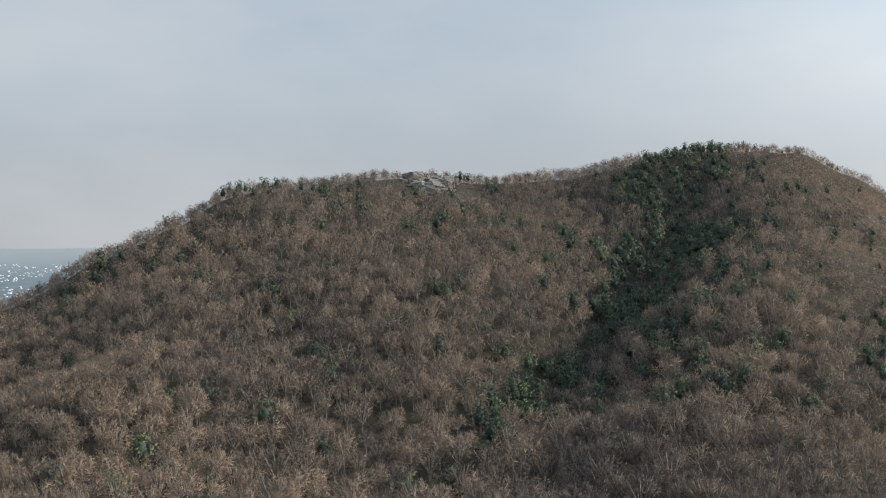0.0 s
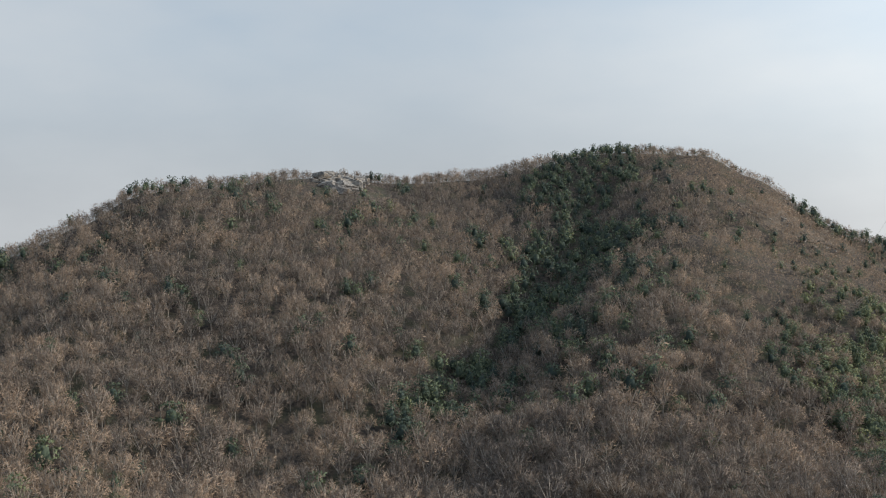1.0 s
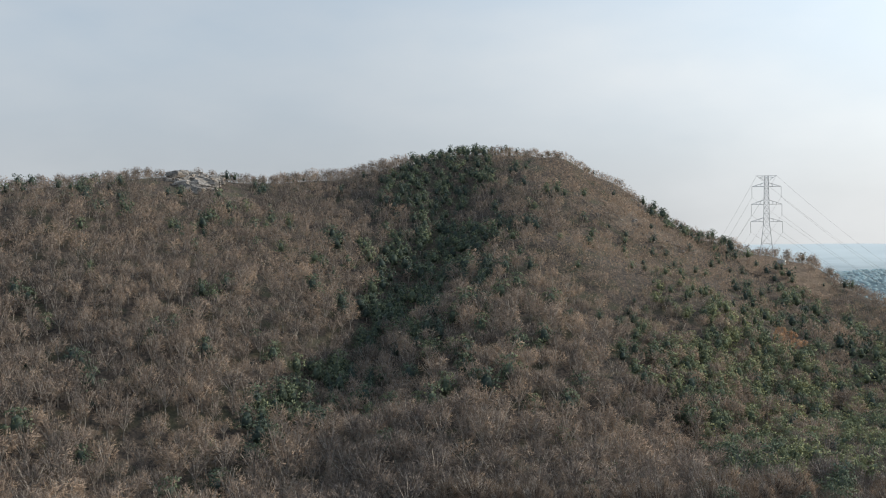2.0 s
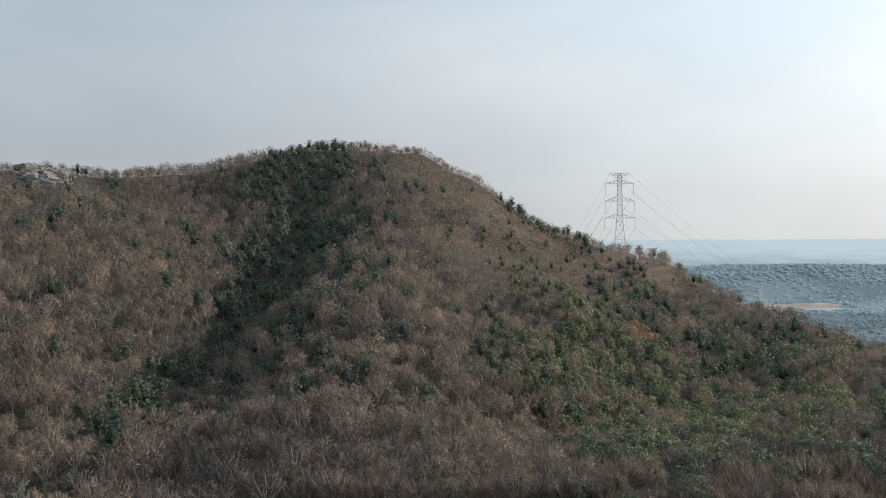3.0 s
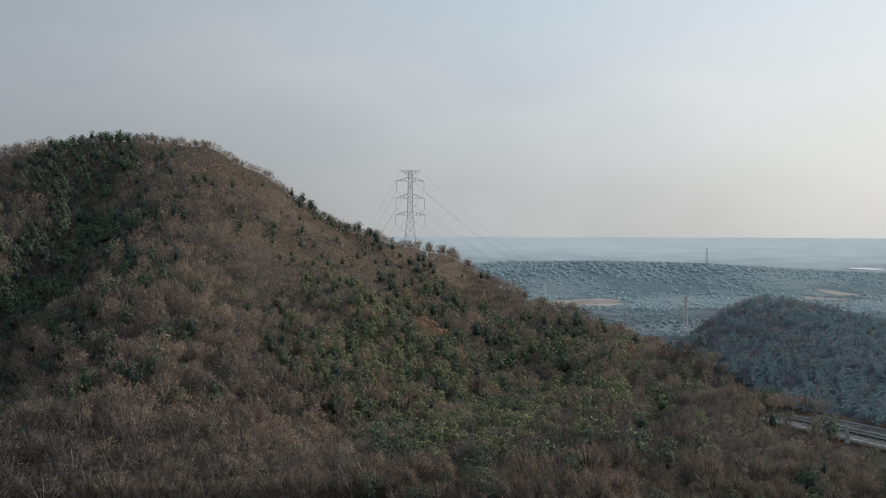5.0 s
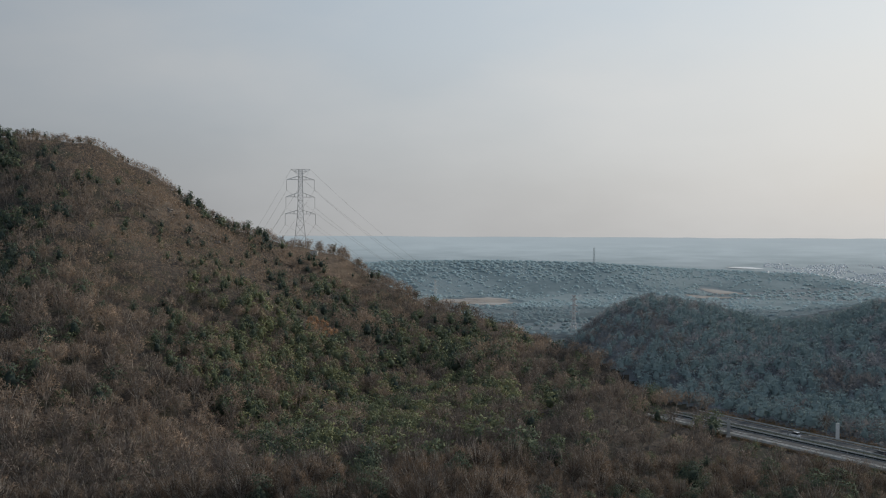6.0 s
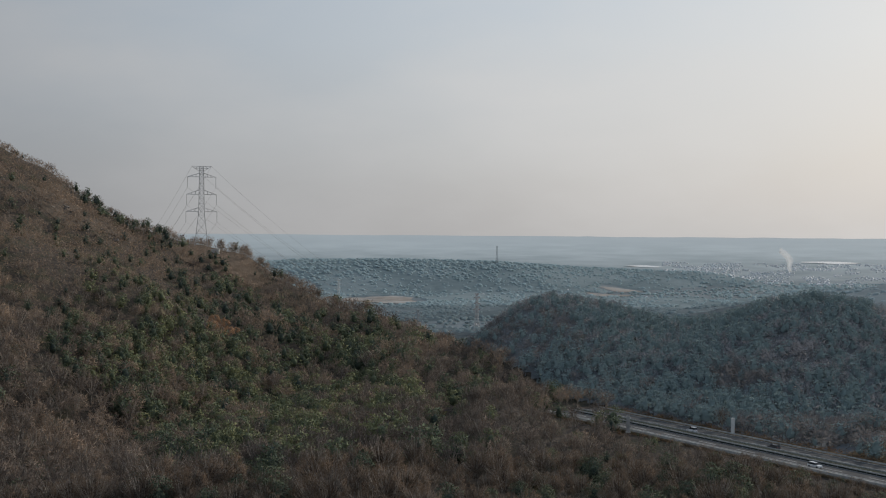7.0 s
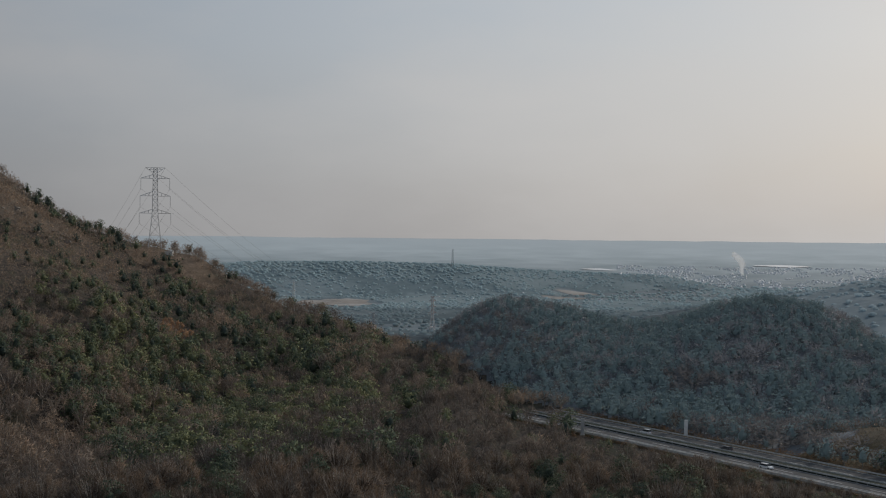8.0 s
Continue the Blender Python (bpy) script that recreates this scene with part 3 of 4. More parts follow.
# the trees nearest to the eye that rise into view stand alone; the rest of the wood is joined
showing = ~past_the_road(TREES[0], TREES[1]) & ((TREES[2] + TREES[3] - EYE_Z) / TREES[6] > -0.225)
order = np.argsort(np.where(showing, TREES[6], 1e9))
ALONE = np.zeros(len(TREES[0]), bool)
ALONE[[i for i in order if not TREES[4][i]][:240]] = True
ALONE[[i for i in order if TREES[4][i]][:60]] = True

near = TREES[6] < 590
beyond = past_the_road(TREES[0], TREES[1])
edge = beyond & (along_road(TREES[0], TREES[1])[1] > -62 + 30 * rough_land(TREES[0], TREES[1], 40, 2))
for rows, mask, kinds, name, crown_mat, label in (
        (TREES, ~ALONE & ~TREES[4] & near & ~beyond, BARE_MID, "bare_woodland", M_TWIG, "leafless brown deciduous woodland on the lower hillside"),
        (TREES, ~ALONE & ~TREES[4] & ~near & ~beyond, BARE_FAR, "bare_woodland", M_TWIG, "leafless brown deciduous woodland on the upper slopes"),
        (TREES, ~ALONE & TREES[4] & near & ~beyond, PINE_MID, "evergreen_woodland", M_PINE, "dark green pines scattered through the lower wood"),
        (TREES, ~ALONE & TREES[4] & ~near & ~beyond, PINE_FAR, "evergreen_woodland", M_PINE, "dark green pines crowding the ravine and summit"),
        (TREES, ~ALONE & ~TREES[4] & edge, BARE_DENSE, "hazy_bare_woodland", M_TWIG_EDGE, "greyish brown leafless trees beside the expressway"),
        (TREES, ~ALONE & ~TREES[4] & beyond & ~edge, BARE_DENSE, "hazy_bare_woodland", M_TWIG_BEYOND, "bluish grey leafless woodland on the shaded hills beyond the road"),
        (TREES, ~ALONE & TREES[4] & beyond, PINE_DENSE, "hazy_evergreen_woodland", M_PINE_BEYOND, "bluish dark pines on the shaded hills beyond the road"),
        (SHRUBS, ~SHRUBS[4], SHRUB, "bare_scrub", M_TWIG, "low leafless brown scrub along the ridge and slopes"),
        (SHRUBS, SHRUBS[4], PINE_BUSH, "evergreen_scrub", M_PINE, "low dark evergreen bushes among the bare scrub")):
    shape = (0.72, 0.34) if name == "bare_woodland" else (0.9, 0.35)
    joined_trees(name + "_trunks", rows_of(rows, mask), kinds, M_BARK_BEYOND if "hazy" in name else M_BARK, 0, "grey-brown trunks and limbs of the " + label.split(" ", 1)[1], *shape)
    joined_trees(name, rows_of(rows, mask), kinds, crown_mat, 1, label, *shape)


# ---------------------------------------------------------------- single trees nearest to the eye
def random_material(name, low, high, third, through_light):
    """Like the joined wood's colours, picked by each object's own random number."""
    m = material(name, low, high, 0.4, tone="tone", third=third, through_light=through_light)
    nt = m.node_tree
    info, geo = nt.nodes.new("ShaderNodeObjectInfo"), nt.nodes.new("ShaderNodeNewGeometry")
    blend = nt.nodes.new("ShaderNodeMix")
    blend.inputs["Factor"].default_value = 0.45
    nt.links.new(info.outputs["Random"], blend.inputs["A"])
    nt.links.new(geo.outputs["Random Per Island"], blend.inputs["B"])
    for node in nt.nodes:
        if node.type == "MATH" and node.operation == "ADD":
            nt.links.new(blend.outputs["Result"], node.inputs[1])
    return m


M_TWIG_ONE = random_material("winter_twigs_single", (0.12, 0.094, 0.074), (0.29, 0.196, 0.128), (0.185, 0.136, 0.098), 0.25)
# darker copies that paint the shade inside single crowns
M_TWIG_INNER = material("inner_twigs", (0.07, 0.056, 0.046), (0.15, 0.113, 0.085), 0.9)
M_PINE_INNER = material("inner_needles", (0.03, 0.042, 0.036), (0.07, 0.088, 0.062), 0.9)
M_PINE_ONE = random_material("pine_needles_single", (0.058, 0.079, 0.068), (0.215, 0.222, 0.126), (0.12, 0.148, 0.094), 0.2)


def plain_mesh(name, piece, mats, inner=0):
    """One mesh to be shared by single trees; the faces of its first, inner vertices take the second material."""
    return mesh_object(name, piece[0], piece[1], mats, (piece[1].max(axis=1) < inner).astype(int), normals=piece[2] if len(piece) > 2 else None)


def single_trees():
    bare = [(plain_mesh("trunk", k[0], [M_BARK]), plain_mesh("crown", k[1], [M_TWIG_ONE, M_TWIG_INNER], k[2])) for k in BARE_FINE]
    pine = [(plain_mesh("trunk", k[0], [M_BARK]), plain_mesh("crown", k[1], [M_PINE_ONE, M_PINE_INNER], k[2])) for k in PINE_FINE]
    for i in np.where(ALONE)[0]:
        x, y, z, h, is_pine = (float(TREES[k][i]) for k in range(5))
        kinds = pine if is_pine else bare
        trunk, crown = kinds[i % len(kinds)]
        tree = new("pine_tree" if is_pine else "bare_tree")
        w = h * ((0.9 if is_pine else 0.72) + 0.34 * ((x * 3.7 + y) % 1))
        tree.matrix_basis = Matrix.Translation((x, y, z)) @ pose(0, 0, 0, 0, 0, (i * 137.5) % 360) @ Matrix.Diagonal((w, w, h, 1))
        if is_pine:
            tagged(tree, "dark green pine standing among leafless trees", "tree", "pines on the lower hillside")
        else:
            tagged(tree, "leafless brown tree with a round twiggy crown", "tree", "bare trees on the lower hillside")
        for data in (trunk, crown):
            new(data.name.split(".")[0], data).parent = tree


single_trees()
M_RUST = random_material("rust_oak_leaves", (0.32, 0.18, 0.105), (0.52, 0.34, 0.205), (0.42, 0.255, 0.15), 0.3)


def rust_oaks():
    """A clump of low oaks that keep their dead orange leaves, in a clearing of the green flank."""
    shapes = [bare_tree(np.random.default_rng(90 + k), 9, 520, 0.02, 0.12, 0.42) for k in range(2)]
    data = [(plain_mesh("trunk", k[0], [M_BARK]), plain_mesh("crown", k[1], [M_RUST])) for k in shapes]
    for k, (a, d, h) in enumerate(((27.0, 606, 6.2), (27.35, 601, 6.6), (27.75, 607, 6.0), (27.5, 614, 7.0), (27.1, 616, 6.4), (28.1, 613, 5.0))):
        p = bearing(a, d)
        oak = new("oak_tree")
        oak.matrix_basis = Matrix.Translation((p[0], p[1], float(land(p[0], p[1])))) @ pose(0, 0, 0, 0, 0, 80 * k) @ Matrix.Diagonal((h * 1.15, h * 1.15, h, 1))
        tagged(oak, "low oak tree holding dead rust-orange leaves", "tree", "rust-leaved oaks on the green flank")
        for mesh in data[k % 2]:
            new(mesh.name.split(".")[0], mesh).parent = oak


rust_oaks()

# ---------------------------------------------------------------- helpers for built things
def box(size, at=(0, 0, 0), bevel=0.0, turn=None):
    bm = bmesh.new()
    bmesh.ops.create_cube(bm, size=1.0)
    bmesh.ops.scale(bm, vec=size, verts=bm.verts)
    if bevel:
        bmesh.ops.bevel(bm, geom=bm.edges, offset=bevel, segments=2, affect="EDGES")
    if turn is not None:
        bmesh.ops.transform(bm, matrix=turn, verts=bm.verts)
    bmesh.ops.translate(bm, vec=at, verts=bm.verts)
    return bm


def bars(ends, thick, sides=4):
    """Straight steel members between pairs of points, as one bmesh."""
    bm = bmesh.new()
    for a, b in ends:
        v, f = tube(a, b, thick, thick, sides)
        made = [bm.verts.new(p) for p in v]
        for tri in f:
            bm.faces.new([made[i] for i in tri])
    return bm


def part(name, bm, mat, parent=None, label="", place=None):
    me = bpy.data.meshes.new(name)
    bm.to_mesh(me)
    bm.free()
    me.materials.append(mat)
    ob = new(name, me)
    if parent:
        ob.parent = parent
    if place is not None:
        ob.matrix_basis = place
    if label:
        tagged(ob, label)
    return ob


def ground_patch(name, centre, wide, deep, mat, label, lift=0.35, ragged=0.35, seed=0, category="ground", kind="structure", cells=14):
    """A ragged patch of other ground, laid on the land. wide runs across the line of sight, deep along it."""
    c = bearing(*centre)
    way = c[:2] / np.linalg.norm(c[:2])
    side = np.array([way[1], -way[0]])
    q = np.random.default_rng(seed)
    bm = bmesh.new()
    rings = [[bm.verts.new((0, 0, 0))]]
    spokes = 28
    edge = 1 + ragged * np.array([math.sin(3 * k * 2 * math.pi / spokes + seed) * 0.4 + q.uniform(-0.5, 0.5) for k in range(spokes)])
    places = [[c[:2]]]
    for i in range(1, cells + 1):
        row = []
        for k in range(spokes):
            a, f = 2 * math.pi * k / spokes, i / cells * (1 + (edge[k] - 1) * i / cells)
            row.append(c[:2] + side * math.cos(a) * wide / 2 * f + way * math.sin(a) * deep / 2 * f)
        places.append(row)
        rings.append([bm.verts.new((0, 0, 0)) for _ in range(spokes)])
    for row, verts in zip(places, rings):
        for p, v in zip(row, verts):
            v.co = (p[0], p[1], float(land(p[0], p[1])) + lift)
    for k in range(spokes):
        bm.faces.new((rings[0][0], rings[1][k], rings[1][(k + 1) % spokes]))
        for i in range(1, cells):
            bm.faces.new((rings[i][k], rings[i + 1][k], rings[i + 1][(k + 1) % spokes], rings[i][(k + 1) % spokes]))
    bmesh.ops.recalc_face_normals(bm, faces=bm.faces)
    ob = part(name, bm, mat)
    return tagged(ob, label, category, kind=kind)


# ---------------------------------------------------------------- expressway
M_RAIL = material("rail_steel", (0.45, 0.46, 0.46), (0.6, 0.6, 0.58), 0.8, rough=0.5, metal=0.2)
M_CONCRETE = material("pale_concrete", (0.42, 0.42, 0.40), (0.62, 0.61, 0.58), 0.5, bump=0.2)
M_VERGE = material("dry_verge_grass", (0.09, 0.075, 0.05), (0.17, 0.125, 0.08), 0.5, third=(0.12, 0.10, 0.055), bump=0.6)
M_VERGE_SCRUB = material("rusty_scrub", (0.15, 0.095, 0.065), (0.46, 0.29, 0.15), 0.4, tone="tone", third=(0.30, 0.185, 0.105), through_light=0.25)
ROAD_FROM, ROAD_TO = -33.0, 330.0


def on_road(s, d, z=0.0):
    p = ROAD_A + ROAD_WAY * s + ROAD_SIDE * d
    return Vector((p[0], p[1], ROAD_Z + z))


def strip(d0, d1, z0, z1, s0=ROAD_FROM, s1=ROAD_TO, closed=True):
    """A long slab beside the road's middle line, from d0 to d1 across and from z0 to z1 in height."""
    bm = bmesh.new()
    corners = []
    n = 24
    for k in range(n + 1):
        s = s0 + (s1 - s0) * k / n
        corners.append([bm.verts.new(on_road(s, d, z)) for d, z in ((d0, z0), (d1, z0), (d1, z1), (d0, z1))])
    for a, b in zip(corners, corners[1:]):
        for k in range(4):
            bm.faces.new((a[k], a[(k + 1) % 4], b[(k + 1) % 4], b[k]))
    bm.faces.new(corners[0])
    bm.faces.new(corners[-1][::-1])
    bmesh.ops.recalc_face_normals(bm, faces=bm.faces)
    return bm


def build_road():
    road = part("road", strip(-12.4, 12.4, -0.6, 0.0), M_ASPHALT)
    tagged(road, "grey asphalt four-lane expressway cut along the hillside", "road", kind="structure")
    for d in (-11.6, -2.6, 2.6, 11.6):
        part("edge_line", strip(d - 0.12, d + 0.12, 0.004, 0.012), M_WHITE, road)
    bm = box((8.0, 0.32, 0.012))
    me = bpy.data.meshes.new("lane_dash")
    bm.to_mesh(me)
    bm.free()
    me.materials.append(M_WHITE)
    turn = math.degrees(math.atan2(ROAD_WAY[1], ROAD_WAY[0]))
    for d in (-6.6, 6.6):
        for k in range(20):
            dash = new("lane_dash", me)
            dash.parent = road
            dash.matrix_basis = Matrix.Translation(on_road(-27 + 17.7 * k + (6 if d > 0 else 0), d, 0.012)) @ pose(0, 0, 0, 0, 0, turn)
    verge = part("verge", strip(12.4, 14.6, -1.2, -0.12), M_VERGE)
    tagged(verge, "dry brown grass verge beside the expressway", "verge", kind="structure")
    verge = part("verge", strip(-18.5, -12.4, -1.2, -0.1), M_VERGE)
    tagged(verge, "dry brown grass verge beside the expressway", "verge", kind="structure")
    hedge = part("median", strip(-1.9, 1.9, 0.0, 0.55), M_HEDGE)
    tagged(hedge, "dark low hedge strip between the two carriageways", "hedge", kind="structure")
    for d in (-12.2, -2.1, 2.1, 12.2):
        rail = part("guard_rail", strip(d - 0.06, d + 0.06, 0.45, 0.85), M_RAIL)
        tagged(rail, "pale steel guard rail along the expressway", "guard rail", kind="structure")
        posts = bmesh.new()
        for k in range(101):
            v, f = tube(on_road(ROAD_FROM + 1 + 3.6 * k, d, 0.0), on_road(ROAD_FROM + 1 + 3.6 * k, d, 0.8), 0.07, 0.07, 4)
            made = [posts.verts.new(p) for p in v]
            for tri in f:
                posts.faces.new([made[i] for i in tri])
        part("rail_posts", posts, M_RAIL, rail)
    # low pale kerb wall on the valley side
    wall = part("kerb_wall", strip(12.9, 13.3, -0.6, 0.7), M_CONCRETE)
    tagged(wall, "low pale concrete wall at the road's outer edge", "wall", kind="structure")


build_road()

M_GLASS = material("dark_glass", (0.02, 0.022, 0.025), (0.04, 0.042, 0.045), 2.0, rough=0.08)
M_TYRE = material("tyre_rubber", (0.02, 0.02, 0.02), (0.035, 0.035, 0.035), 6.0)
M_RED = material("red_lamp", (0.35, 0.02, 0.02), (0.45, 0.03, 0.03), 6.0, rough=0.3)
M_LAMP = material("clear_lamp", (0.6, 0.6, 0.58), (0.8, 0.8, 0.78), 6.0, rough=0.2)


def roadside_scrub():
    """Rust-brown bushes and dry grass clumps that crowd both verges."""
    q = np.random.default_rng(17)
    s = q.uniform(-33, 300, 1500)
    d = np.where(q.random(1500) < 0.6, -13.6 - 5.5 * q.random(1500), 13.7 + 3.5 * q.random(1500))
    d = np.where((np.abs(s - 41) < 4) & (d < 0), -19.0, np.where((np.abs(s - 18.5) < 4) & (d > 0), 18.0, d))
    x, y = ROAD_A[0] + ROAD_WAY[0] * s + ROAD_SIDE[0] * d, ROAD_A[1] + ROAD_WAY[1] * s + ROAD_SIDE[1] * d
    tall = q.uniform(0.7, 2.1, 1500) * np.where(d > 0, 0.8, 1.0)
    rows = x, y, np.where(d > 14.6, land(x, y) - 0.05, ROAD_Z - 0.2), tall, np.clip(q.normal(0.5, 0.3, 1500), 0, 1)
    joined_trees.pick = q.integers(0, len(SHRUB), 1500)
    joined_trees("roadside_scrub", rows, SHRUB, M_VERGE_SCRUB, 1, "low rust-brown scrub along the expressway verges", 1.3, 0.5)


roadside_scrub()


def car(label, paint, length, height):
    """A car heading along +x, its wheels on z = 0."""
    root = new("car")
    tagged(root, label, "car", "cars on the expressway")
    body = bmesh.new()
    half, w = length / 2, 0.86
    profile = [(-half, 0.28), (-half - 0.02, 0.75), (-half + 0.1, 0.95), (half - 1.05, 0.95), (half - 0.1, 0.78), (half, 0.5), (half - 0.05, 0.28)]
    rows = [[body.verts.new((x, y, z)) for x, z in profile] for y in (-w, w)]
    body.faces.new(rows[0])
    body.faces.new(rows[1][::-1])
    for k in range(len(profile)):
        q = (k + 1) % len(profile)
        body.faces.new((rows[0][k], rows[1][k], rows[1][q], rows[0][q]))
    bmesh.ops.recalc_face_normals(body, faces=body.faces)
    bmesh.ops.bevel(body, geom=body.edges, offset=0.05, segments=2, affect="EDGES")
    part("body", body, paint, root)
    cabin = bmesh.new()
    low = [cabin.verts.new((x, y, 0.94)) for x, y in ((-half + 0.12, -0.8), (half - 1.1, -0.8), (half - 1.1, 0.8), (-half + 0.12, 0.8))]
    top = [cabin.verts.new((x, y, height - 0.08)) for x, y in ((-half + 0.45, -0.66), (half - 1.85, -0.66), (half - 1.85, 0.66), (-half + 0.45, 0.66))]
    for k in range(4):
        q = (k + 1) % 4
        cabin.faces.new((low[k], low[q], top[q], top[k]))
    cabin.faces.new(top)
    part("windows", cabin, M_GLASS, root)
    part("roof", box((length - 2.15, 1.38, 0.1), (-0.68, 0, height - 0.05), 0.04), paint, root)
    for x in (-half + 0.8, half - 0.85):
        for y in (-0.8, 0.8):
            wheel = bmesh.new()
            bmesh.ops.create_cone(wheel, cap_ends=True, segments=14, radius1=0.32, radius2=0.32, depth=0.22)
            bmesh.ops.transform(wheel, matrix=Matrix.Translation((x, y, 0.32)) @ pose(0, 0, 0, 90, 0, 0), verts=wheel.verts)
            part("wheel", wheel, M_TYRE, root)
    for y in (-0.6, 0.6):
        part("headlight", box((0.08, 0.34, 0.14), (half - 0.06, y, 0.66), 0.02), M_LAMP, root)
        part("tail_light", box((0.06, 0.24, 0.22), (-half - 0.01, y, 0.76), 0.02), M_RED, root)
    return root


def paint_of(name, low, high):
    return material(name, low, high, 1.0, rough=0.25)


HEADING = math.degrees(math.atan2(ROAD_WAY[1], ROAD_WAY[0]))
for label, paint, length, height, s, d, back in (
        ("white van-like car driving on the far carriageway", paint_of("white_paint", (0.75, 0.75, 0.75), (0.85, 0.85, 0.85)), 4.3, 1.75, 30, -5.0, True),
        ("dark grey saloon driving on the far carriageway", paint_of("grey_paint", (0.07, 0.075, 0.08), (0.12, 0.12, 0.125)), 4.5, 1.45, 69, -4.8, True),
        ("white estate car driving on the near carriageway", paint_of("silver_paint", (0.7, 0.71, 0.72), (0.8, 0.8, 0.8)), 4.6, 1.6, 98, 8.4, False)):
    car(label, paint, length, height).matrix_basis = Matrix.Translation(on_road(s, d, 0.02)) @ pose(0, 0, 0, 0, 0, HEADING + (180 if back else 0))


def marker_pillar(s, d, high, wide, mat, label):
    root = new("marker_pillar")
    tagged(root, label, "pillar", "pillars beside the road")
    root.matrix_basis = Matrix.Translation(on_road(s, d, -0.5)) @ pose(0, 0, 0, 0, 0, HEADING + 55)
    part("column", box((wide, 0.5, high), (0, 0, high / 2), 0.04), mat, root)
    part("footing", box((wide + 0.5, 1.0, 0.5), (0, 0, 0.25), 0.05), M_CONCRETE, root)
    part("cap", box((wide + 0.12, 0.62, 0.14), (0, 0, high + 0.07), 0.03), mat, root)


M_PILLAR = material("white_enamel", (0.68, 0.68, 0.66), (0.8, 0.8, 0.78), 0.8, rough=0.5)
M_PILLAR_GREY = material("weathered_enamel", (0.36, 0.35, 0.34), (0.46, 0.45, 0.43), 0.8, rough=0.6)
marker_pillar(39.6, -15.5, 5.8, 1.25, M_PILLAR, "tall white slab pillar standing on the road's far verge")
marker_pillar(18.5, 15.2, 6.0, 1.2, M_PILLAR_GREY, "tall weathered grey slab pillar on the near verge")

# ---------------------------------------------------------------- power line
M_WIRE = material("aluminium_wire", (0.25, 0.25, 0.25), (0.34, 0.34, 0.34), 2.0, rough=0.5)
M_INSULATOR = material("grey_porcelain", (0.2, 0.2, 0.2), (0.3, 0.3, 0.3), 2.0, rough=0.4)
# red paint with haze mixed into its colour
M_TOWER_RED = material("red_tower_paint", (0.50, 0.40, 0.375), (0.57, 0.48, 0.45), 0.4, rough=0.6)
M_TOWER_WHITE = material("white_tower_paint", (0.66, 0.66, 0.64), (0.76, 0.76, 0.74), 0.4, rough=0.6)


def body_half(z, high, base, top):
    """Half the tower's width at z: splayed legs below, a slim body above."""
    knee = high * 0.42
    if z < knee:
        return base + (top * 1.45 - base) * z / knee
    return top * 1.45 + (top - top * 1.45) * (z - knee) / (high - knee)


def pylon(name, label, place, high, base, top, arms, peak, thick, mats, group=""):
    """A lattice tower: four legs, braces panel by panel, cross-arms with hanging insulator strings, and a beam for the earth wires."""
    root = new(name)
    tagged(root, label, "power pylon", group)
    root.matrix_basis = place
    levels, z = [0.0], 0.0
    while z < high - 1.5:
        z = min(high, z + max(2.2, 2.0 * body_half(z, high, base, top)))
        levels.append(z)
    signs = ((-1, -1), (1, -1), (1, 1), (-1, 1))

    def corner(k, z):
        h = body_half(z, high, base, top)
        return (signs[k % 4][0] * h, signs[k % 4][1] * h, z)

    for k in range(4):
        part("leg", bars([(corner(k, a), corner(k, b)) for a, b in zip(levels, levels[1:])], thick), mats[0], root)
    for i, (a, b) in enumerate(zip(levels, levels[1:])):
        ends = []
        for k in range(4):
            ends += [(corner(k, a), corner(k + 1, b)), (corner(k + 1, a), corner(k, b)), (corner(k, b), corner(k + 1, b))]
        part("brace_panel", bars(ends, thick * 0.55, 3), mats[i % len(mats)], root)
    tips = []
    for z, reach, rise, drop in arms:
        h = body_half(z, high, base, top)
        for side in (-1, 1):
            tip = (side * reach, 0, z)
            ends = []
            for y in (-h, h):
                ends += [((side * h, y, z), tip), ((side * h * 0.8, y, z + rise), tip)]
                for f in (0.3, 0.6):
                    low = tuple(np.array((side * h, y, z)) * (1 - f) + np.array(tip) * f)
                    up = tuple(np.array((side * h * 0.8, y, z + rise)) * (1 - f) + np.array(tip) * f)
                    ends += [(low, up)]
            arm = part("cross_arm", bars(ends, thick * 0.75, 3), mats[-1], root)
            if drop:
                string = bmesh.new()
                count = 10
                for k in range(count):
                    bmesh.ops.create_cone(string, cap_ends=True, segments=6, radius1=0.17, radius2=0.1, depth=drop / count * 0.7,
                                          matrix=Matrix.Translation((side * reach, 0, z - drop * (k + 0.5) / count)))
                v, f = tube((side * reach, 0, z - drop), (side * reach, 0, z), 0.08, 0.08, 4)
                made = [string.verts.new(p) for p in v]
                for tri in f:
                    string.faces.new([made[i] for i in tri])
                part("insulator_string", string, M_INSULATOR, arm)
            tips.append((side * reach, 0, z - drop))
    if peak:
        z, reach, fall = peak
        ends = [((-reach, 0, z), (reach, 0, z)), ((-reach * 0.66, 0, z - fall), (reach * 0.66, 0, z - fall))]
        for x in (-1, 1):
            ends += [((x * reach, 0, z), (x * reach * 0.66, 0, z - fall)), ((x * reach * 0.66, 0, z - fall), (x * reach * 0.3, 0, z)), ((x * top, 0, z - fall * 2.4), (x * reach * 0.66, 0, z - fall))]
        part("earth_wire_beam", bars(ends, thick * 0.75, 3), mats[-1], root)
        tips += [(-reach, 0, z), (reach, 0, z)]
    return root, tips


def footed(a, d, turn, dz=-0.4):
    p = bearing(a, d)
    return Matrix.Translation((p[0], p[1], float(land(p[0], p[1])) + dz)) @ pose(0, 0, 0, 0, 0, turn)


